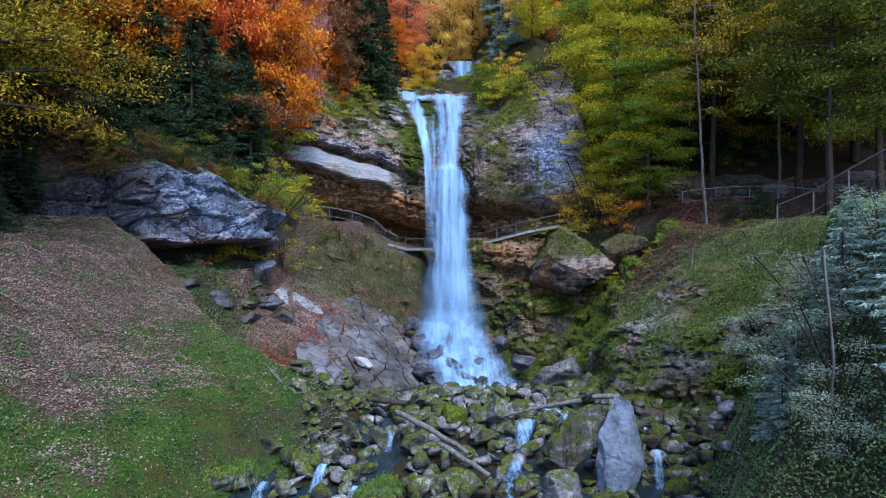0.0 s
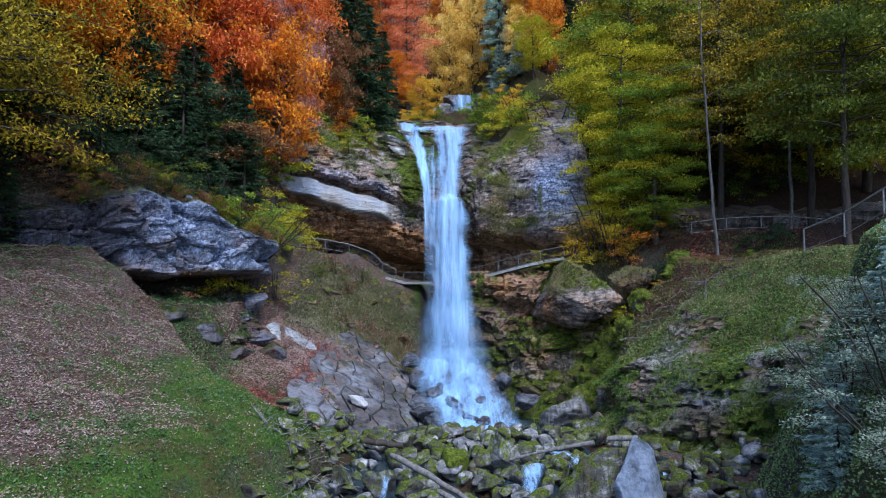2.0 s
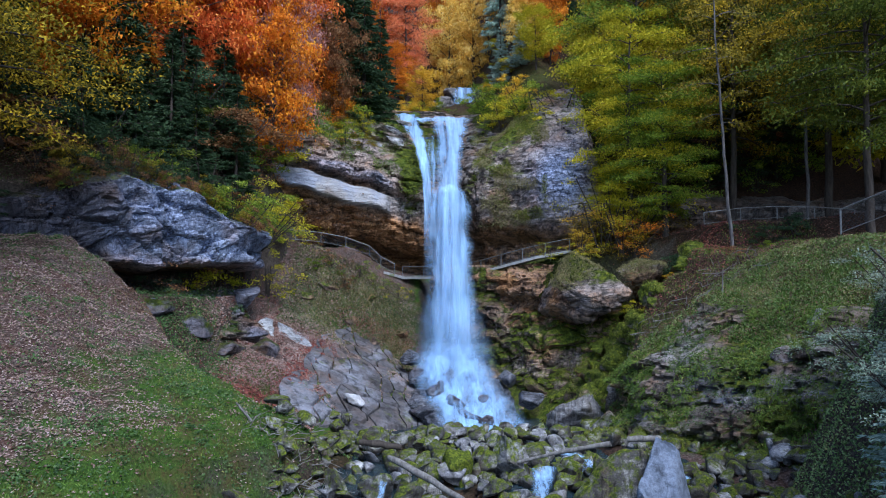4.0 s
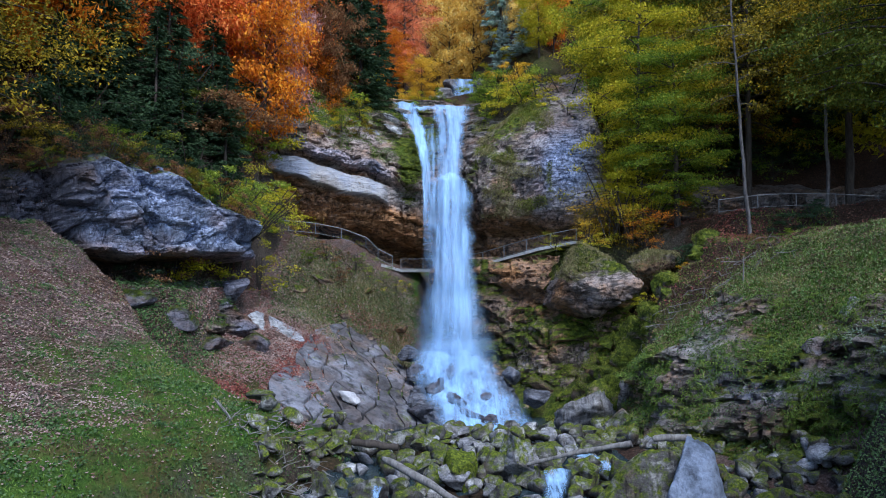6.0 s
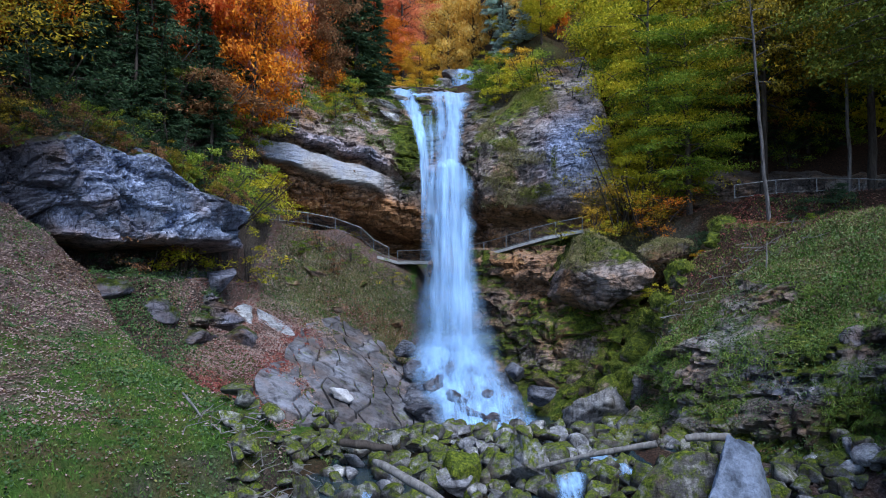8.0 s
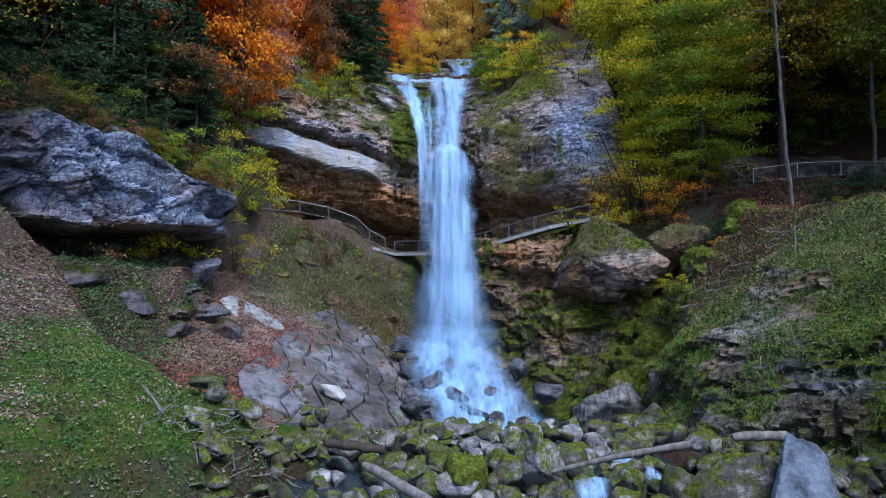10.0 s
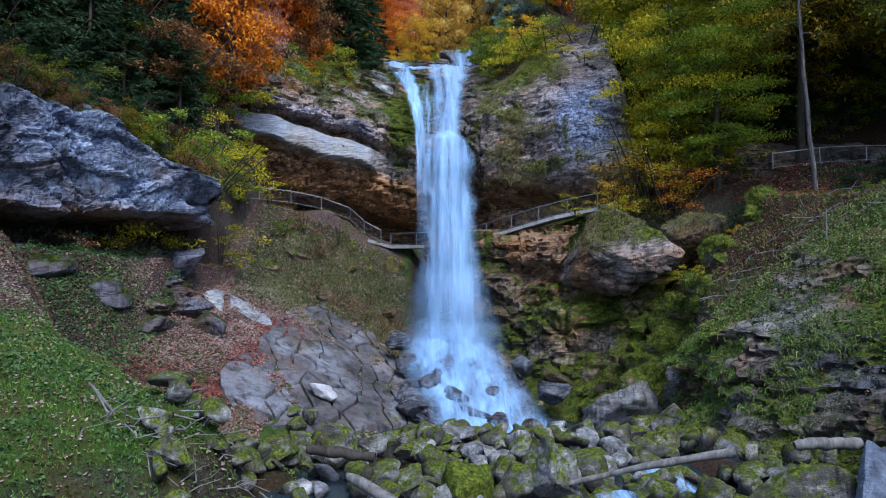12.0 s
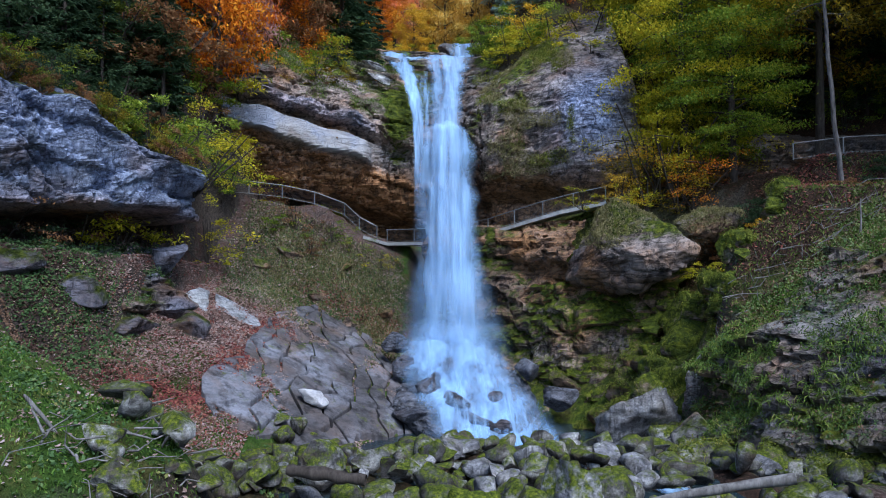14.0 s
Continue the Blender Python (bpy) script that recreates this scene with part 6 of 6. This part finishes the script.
for i in range(95):
    x, y = rng.normal(-6.8, 1.0), rng.normal(38.6, 1.6)
    a, l = rng.uniform(0, 3.14), rng.uniform(0.4, 1.5)
    z = float(rough_height(x, y)) + rng.uniform(0.2, 0.6)
    bend = rng.normal(0, 0.25, 3)
    e = np.array([math.cos(a) * l, 0.6 * math.sin(a) * l, rng.uniform(-0.5, 0.7)])
    b = np.array([x, y, z])
    log([b - e / 2, b + bend * 0.7, b + e / 2], rng.uniform(0.014, 0.045), 0.01, "bleached driftwood branch on the bank", "branch", 40 + i, "branch")
for i in range(75):
    x = rng.uniform(13.0, 23)
    y = float(bank_rim(x)) + rng.normal(-0.6, 1.0)
    z = float(rough_height(x, y)) + rng.uniform(0.05, 0.5)
    a, l = rng.uniform(0.1, 1.4), rng.uniform(0.6, 2.2)
    e = np.array([math.cos(a) * l * rng.choice([-0.4, 1]), -math.sin(a) * l * 0.3, math.sin(a) * l * 0.55])
    b = np.array([x, y, z])
    log([b - e / 2, b + rng.normal(0, 0.12, 3), b + e / 2], rng.uniform(0.015, 0.035), 0.01, "grey dead branch on the grassy slope", "branch", 90 + i, "branch")
log([(19.6, 54.6, 10.0), (19.8, 54.8, 12.2)], 0.06, 0.03, "short dead stem standing on the slope", "stem", 7, "stem")
log([(10.0, 18.2, 6.0), (10.2, 18.0, 9.0), (9.9, 18.0, 12.0)], 0.05, 0.03, "bare stem rising from the thicket", "stem", 8, "stem")


# ---- fallen leaves, grass and ground cover ----
def litter_material(name, stops):
    m, t, p = material(name)
    g = node(t, "ShaderNodeNewGeometry")
    f = calc(t, "ADD", calc(t, "MULTIPLY", g.outputs["Random Per Island"], 0.75), calc(t, "MULTIPLY_ADD", noise_of(t, 0.4, 4, 0.65), 1.3, -0.52))
    t.links.new(ramp(t, f, *stops), p.inputs["Base Color"])
    p.inputs["Roughness"].default_value = 0.75
    return m


def scatter(name, label, mat, n, where, size, flat=0.8, lift=0.03, seed=0, cat="leaves"):
    """Many small leaves lying on the ground inside a stretch of the plan."""
    rng = np.random.RandomState(seed)
    x, y = where(rng, n)
    z = rough_height(x, y)
    pts = np.stack([x, y, z + lift + rng.uniform(0, 0.06, len(x))], 1)
    v, f = leaves_at(rng, pts, size, flat)
    return tagged(new(name, mesh_of(name, v, f, mat, shade=False)), label, cat, kind="stuff")


def blades(name, label, mat, n, where, tall, seed=0, lay=0.5):
    """Tufts of thin bent grass blades."""
    rng = np.random.RandomState(seed)
    x, y = where(rng, n)
    b = np.stack([x, y, rough_height(x, y) - 0.02], 1)
    k = len(x)
    d = unit(np.stack([rng.normal(0, lay, k), rng.normal(0, lay, k) - 0.25, np.ones(k)], 1))
    s = unit(np.cross(d, rng.normal(size=(k, 3))))
    h = tall * rng.uniform(0.5, 1.4, (k, 1))
    w = 0.011 + 0.03 * tall
    mid = b + d * h * 0.6
    tip = b + d * h + np.array([0, -0.15, -0.12]) * h
    v = np.stack([b - s * w, b + s * w, mid + s * w * 0.7, mid - s * w * 0.7, tip, tip], 1)[:, :5].reshape(-1, 3)
    o = np.arange(k)[:, None] * 5
    f = np.concatenate([o + [0, 1, 2], o + [0, 2, 3], o + [3, 2, 4]])
    return tagged(new(name, mesh_of(name, v, f, mat, shade=False)), label, "grass", kind="stuff")


DRY = litter_material("dry_leaves", ((0.0, (0.05, 0.028, 0.018)), (0.3, (0.17, 0.115, 0.095)), (0.6, (0.3, 0.21, 0.18)), (0.85, (0.35, 0.26, 0.235)), (1.0, (0.42, 0.34, 0.32))))
RED = litter_material("red_leaves", ((0.0, (0.06, 0.016, 0.02)), (0.5, (0.18, 0.045, 0.04)), (1.0, (0.34, 0.14, 0.09))))
HERB = litter_material("herb_leaves", ((0.0, (0.022, 0.045, 0.014)), (0.45, (0.055, 0.105, 0.034)), (0.85, (0.11, 0.175, 0.06)), (1.0, (0.22, 0.2, 0.06))))
BLADE = litter_material("grass_blades", ((0.0, (0.035, 0.08, 0.012)), (0.35, (0.07, 0.15, 0.022)), (0.7, (0.135, 0.235, 0.036)), (1.0, (0.26, 0.26, 0.07))))
BANKHERB = litter_material("bank_herbs", ((0.0, (0.05, 0.09, 0.025)), (0.45, (0.14, 0.22, 0.07)), (0.85, (0.26, 0.34, 0.14)), (1.0, (0.36, 0.34, 0.13))))
MOSSY = litter_material("moss_tufts", ((0.0, (0.04, 0.05, 0.008)), (0.5, (0.13, 0.16, 0.02)), (0.85, (0.25, 0.27, 0.04)), (1.0, (0.36, 0.3, 0.08))))
BROWN = litter_material("brown_leaves", ((0.0, (0.03, 0.018, 0.012)), (0.5, (0.11, 0.065, 0.04)), (1.0, (0.24, 0.15, 0.1))))
SEDGE = litter_material("bank_sedge", ((0.0, (0.04, 0.07, 0.012)), (0.5, (0.11, 0.18, 0.03)), (0.85, (0.21, 0.28, 0.05)), (1.0, (0.32, 0.27, 0.1))))
STRAW = litter_material("dry_grass", ((0.0, (0.09, 0.08, 0.03)), (0.5, (0.2, 0.18, 0.07)), (1.0, (0.36, 0.32, 0.17))))


def talus(bias):
    def pick(rng, n):
        x, y = rng.uniform(-34, -4, 3 * n), rng.uniform(20, 62, 3 * n)
        yr = ridge_y(x)
        z = height(x, y)
        keep = (y < yr + 0.5) & (x < line(y, (20, -7.6), (33, -7.6), (40, -5.8)))
        t = np.clip((dry_of(x, y, z) - 0.25) / 0.45, 0, 1) + 0.3 * fbm(x * 0.5, y * 0.5, 0, 77, 3)
        keep &= rng.uniform(0, 1, len(x)) < (np.clip(t, 0.1, 1) if bias > 0 else np.clip(1.0 - t, 0.12, 1))
        return x[keep][:n], y[keep][:n]
    return pick


def right_bank(rng, n, low=False):
    x, y = rng.uniform(10, 34, 3 * n), rng.uniform(38, 64, 3 * n)
    keep = (y < bank_rim(x) + 1.5 * vnoise(x * 0.6, y * 0.6, 0, 49)) & (height(x, y) > 2.4 + 1.2 * vnoise(x * 0.4, y * 0.4, 0, 5))
    h = height(x, y) + 2.2 * fbm(x * 0.25, y * 0.25, 0, 61, 3)
    keep &= (h < 7.5) if low else (h > 5.5)
    return x[keep][:n], y[keep][:n]


def box(x0, x1, y0, y1):
    def pick(rng, n):
        x, y = rng.uniform(x0, x1, n), rng.uniform(y0, y1, n)
        keep = y < cliff_y(x) - 1
        return x[keep], y[keep]
    return pick


def patch(*spots):
    def pick(rng, n):
        k = rng.randint(0, len(spots), n)
        s = np.array(spots)[k]
        return s[:, 0] + rng.normal(0, 1, n) * s[:, 2], s[:, 1] + rng.normal(0, 1, n) * s[:, 3]
    return pick


scatter("fallen_leaves", "dry brown and pinkish leaves covering the talus slope", DRY, 70000, talus(1), 0.115, seed=1)
scatter("fallen_leaves", "darker brown leaves among those on the talus slope", BROWN, 12000, talus(1), 0.12, seed=71)
def clumps(rng, n):
    cx, cy = talus(-1)(rng, n // 60)
    dx, dy = talus(1)(rng, n // 90)
    cx, cy = np.concatenate([cx, dx]), np.concatenate([cy, dy])
    k, r = rng.randint(0, len(cx), n), rng.uniform(0.15, 0.6, len(cx))
    return cx[k] + rng.normal(0, 1, n) * r[k], cy[k] + rng.normal(0, 1, n) * r[k]


scatter("herbs", "clumps of low dark plants scattered over the talus slope", HERB, 30000, clumps, 0.11, 0.5, 0.12, seed=2, cat="plants")
blades("grass", "short green grass on the lower slope", BLADE, 75000, talus(-1), 0.14, seed=3)
scatter("herbs", "leafy green ground cover on the opposite bank", BANKHERB, 42000, right_bank, 0.11, 0.6, 0.1, seed=4, cat="plants")
blades("grass", "long green grass on the opposite bank", SEDGE, 26000, right_bank, 0.34, seed=5, lay=0.7)
blades("grass", "withered grass and stems on the opposite bank", STRAW, 12000, right_bank, 0.3, seed=35, lay=0.9)
scatter("fallen_leaves", "scattered brown leaves on the grassy bank", BROWN, 20000, right_bank, 0.11, 0.7, 0.16, seed=28)
scatter("fallen_leaves", "brown leaves on the foot of the opposite bank", BROWN, 6000, lambda g, n: right_bank(g, n, True), 0.12, seed=24)
blades("grass", "straggling dry grass on the foot of the opposite bank", BLADE, 14000, lambda g, n: right_bank(g, n, True), 0.4, seed=25, lay=0.8)
def rock_slope(rng, n):
    """The leaf-covered rock between the talus and the outcrop."""
    x, y = rng.uniform(-19.5, -9.5, 4 * n), rng.uniform(54, 75, 4 * n)
    g = fbm(x * 0.5, y * 0.5, 0, 88, 3)
    keep = (y > 52 + 0.9 * (-12 - x) + g) & (y < 75 + 1.2 * (x + 12) * (x > -12)) & (g > -0.35)
    return x[keep][:n], y[keep][:n]


scatter("fallen_leaves", "rust-red and brown leaves lying on the rock slope", RED, 11000, rock_slope, 0.13, 0.7, 0.06, seed=6)
scatter("fallen_leaves", "pinkish brown leaves lying on the rock slope", DRY, 30000, rock_slope, 0.12, 0.7, 0.06, seed=66)
scatter("fallen_leaves", "crimson leaves along the rim of the outcrop", RED, 9000, patch((-14.6, 57.4, 1.2, 0.8), (-12.6, 58.4, 0.7, 1.1), (-12.0, 62.6, 0.5, 1.8), (-11.4, 69.0, 0.7, 1.8), (-8, 77.2, 2, 0.7), (-4.4, 77, 1.6, 0.7), (23.5, 65.5, 1.6, 1.6)), 0.16, 0.7, 0.1, seed=67)
scatter("fallen_leaves", "dry brown leaves under the overhang and the walkway", DRY, 20000, box(-19, -2, 60, 81), 0.16, seed=7)
scatter("herbs", "green plants on the slope below the walkway", HERB, 9000, patch((-8, 77.5, 2.4, 1.6), (-5, 78, 1.6, 1.4), (-12, 79, 2.2, 1.4), (-6.5, 74.5, 1.6, 0.8), (-14, 75.5, 1.2, 1.6)), 0.17, 0.6, 0.1, seed=8, cat="plants")
scatter("herbs", "pale green weeds on the slope below the walkway", HERB, 13000, box(-16, -3, 72, 82), 0.12, 0.5, 0.1, seed=10, cat="plants")
blades("grass", "thin dry grass on the slope below the walkway", STRAW, 20000, box(-16, -3, 71, 82), 0.26, seed=29, lay=0.9)
scatter("fallen_leaves", "pale brown leaves on the slope below the walkway", DRY, 14000, box(-16, -3, 70, 82), 0.15, 0.7, 0.12, seed=69)
blades("grass", "tufted grass on the slope below the walkway", STRAW, 9000, patch((-10, 79.5, 2.6, 1.0), (-7, 79, 2.0, 1.2), (-12.5, 77, 1.4, 1.6), (-4.6, 76.5, 0.9, 1.2)), 0.42, seed=9)

scatter("herbs", "pale green leaves on the near bank", BANKHERB, 70000, box(8, 20, 12, 36), 0.09, 0.5, 0.15, seed=11, cat="plants")
scatter("fallen_leaves", "red-brown leaves under the trees by the path", RED, 4500, box(15, 36, 57, 76), 0.16, 0.7, 0.05, seed=12)
scatter("fallen_leaves", "dull brown leaves under the trees by the path", BROWN, 14000, box(13, 36, 54.5, 76), 0.14, 0.7, 0.05, seed=72)


def blades_on(obs, label, mat, n, tall, pick, seed=0):
    """Grass rooted on the upper faces of rocks."""
    rng = np.random.RandomState(seed)
    roots = []
    for ob in obs:
        m = ob.matrix_world
        for v in ob.data.vertices:
            w, nn = m @ v.co, m.to_3x3() @ v.normal
            if pick(w, nn):
                roots.append(w[:])
    roots = np.array(roots)
    b = roots[rng.randint(0, len(roots), n)] + rng.normal(0, 0.07, (n, 3))
    d = unit(np.stack([rng.normal(0, 0.6, n), rng.normal(-0.5, 0.4, n), rng.normal(0.35, 0.5, n)], 1))
    q = unit(np.cross(d, rng.normal(size=(n, 3))))
    h = tall * rng.uniform(0.5, 1.4, (n, 1))
    mid = b + d * h * 0.6
    tip = b + d * h + np.array([0, -0.1, -0.55]) * h
    v = np.stack([b - q * 0.016, b + q * 0.016, mid + q * 0.012, mid - q * 0.012, tip], 1).reshape(-1, 3)
    o = np.arange(n)[:, None] * 5
    return tagged(new("grass", mesh_of("grass", v, np.concatenate([o + [0, 1, 2], o + [0, 2, 3], o + [3, 2, 4]]), mat, shade=False)), label, "grass", kind="stuff")


bpy.context.view_layer.update()
rocks = [o for o in scene.objects if o.name.startswith("overhanging_rock")]
blades_on(rocks, "dry grass draped over the overhanging rock", STRAW, 9000, 0.32, lambda w, n: n.y < 0.3 and n.z > 0.05 and w.z > 11.6 + 1.0 * math.sin(w.x), seed=21)
capped = [o for o in scene.objects if "grass" in str(o.get("label", "")) and o.name.startswith("boulder")]
blades_on(capped, "long grass hanging over mossy boulders", BLADE, 6000, 0.45, lambda w, n: n.z > 0.35, seed=22)
scatter("herbs", "ferns and ivy among the rocks under the overhang", HERB, 6000, patch((-20.5, 57.5, 2.0, 1.2), (-19, 60.5, 1.2, 1.4)), 0.15, 0.5, 0.15, seed=13, cat="plants")
scatter("fallen_leaves", "brown leaves between the rocks under the overhang", DRY, 7000, box(-22, -11, 54, 68), 0.13, 0.7, 0.05, seed=14)
scatter("fallen_leaves", "dull leaves in the hollow behind the talus crest", BROWN, 9000, box(-21, -11, 49, 60), 0.13, 0.7, 0.1, seed=73)
blades("grass", "sparse sedge under the trees by the path", SEDGE, 9000, box(13, 32, 55.5, 66), 0.28, seed=74, lay=0.8)
blades("grass", "grass on the hollow behind the talus", SEDGE, 4000, box(-14, -4, 43, 60), 0.22, seed=26)
scatter("herbs", "low plants on the hollow behind the talus", HERB, 3000, box(-14, -4, 43, 60), 0.14, 0.6, 0.06, seed=27, cat="plants")


def leaves_on(obs, label, mat, n, size, pick, seed=0):
    """Small leaves rooted on the upper faces of rocks."""
    rng = np.random.RandomState(seed)
    roots = []
    for ob in obs:
        for v in ob.data.vertices:
            if pick(v.co, v.normal):
                roots.append(v.co[:])
    roots = np.array(roots)
    v, f = leaves_at(rng, roots[rng.randint(0, len(roots), n)] + rng.normal(0, 0.12, (n, 3)) + (0, -0.05, 0.08), size, 0.5)
    return tagged(new("herbs", mesh_of("herbs", v, f, mat, shade=False)), label, "plants", kind="stuff")


def tufted(w, seed):
    return float(vnoise(np.array(w.x * 0.45), np.array(w.y * 0.45), np.array(w.z * 0.6), seed))


bank = [o for o in scene.objects if o.name.startswith("rock_bank")]
ledge = [o for o in scene.objects if o.name.startswith("rock_ledges")]
blades_on(bank, "grass hanging from the ledges of the bank", SEDGE, 34000, 0.36, lambda w, n: n.z > 0.12 and w.z > 0.9 and tufted(w, 51) > -0.02 - 0.04 * (w.z - 3), seed=52)
leaves_on(bank, "small green plants on the ledges of the bank", HERB, 12000, 0.1, lambda w, n: n.z > 0.3 and w.z > 1.0 and tufted(w, 53) > 0.05, seed=54)
leaves_on(bank, "brown leaves caught on the ledges of the bank", BROWN, 4500, 0.1, lambda w, n: n.z > 0.5 and tufted(w, 55) > 0.15, seed=56)
leaves_on(ledge, "ferns and ivy on the wet ledges", HERB, 9000, 0.12, lambda w, n: n.z > 0.3 and w.x < -17.5 and tufted(w, 57) > 0.0, seed=58)
leaves_on(ledge, "brown leaves caught on the wet ledges", DRY, 4500, 0.12, lambda w, n: n.z > 0.5 and tufted(w, 59) > 0.1, seed=60)

hollow = [o for o in scene.objects if o.name.startswith("cliff_hollow") or "mossy block" in str(o.get("label", "")) or "hummock" in str(o.get("label", "")) or "flank of the bank" in str(o.get("label", ""))]
blades_on(hollow, "moss and short hanging grass over the rocks of the hollow", MOSSY, 45000, 0.24, lambda w, n: n.z > 0.2 and w.x > 4.5 and tufted(w, 61) > -0.1, seed=62)

wall = [o for o in scene.objects if o.name.startswith("cliff_centre")]
blades_on(wall, "dry grass hanging on the wall beside the fall", STRAW, 9000, 0.45, lambda w, n: 4.0 < w.x < 11.5 and 17.5 < w.z < 31 and tufted(w, 63) > 0.05 + 0.25 * (w.x > 9), seed=64)
blades_on(wall, "green grass hanging on the wall beside the fall", MOSSY, 9000, 0.4, lambda w, n: 3.5 < w.x < 10.5 and 18 < w.z < 32 and tufted(w, 65) > 0.1, seed=66)
blades_on(wall, "tufts of grass along the rim of the layered wall", SEDGE, 7000, 0.5, lambda w, n: -16 < w.x < -4.5 and w.z + 0.29 * (w.x + 14.5) > 26.3 and tufted(w, 67) > -0.1, seed=68)
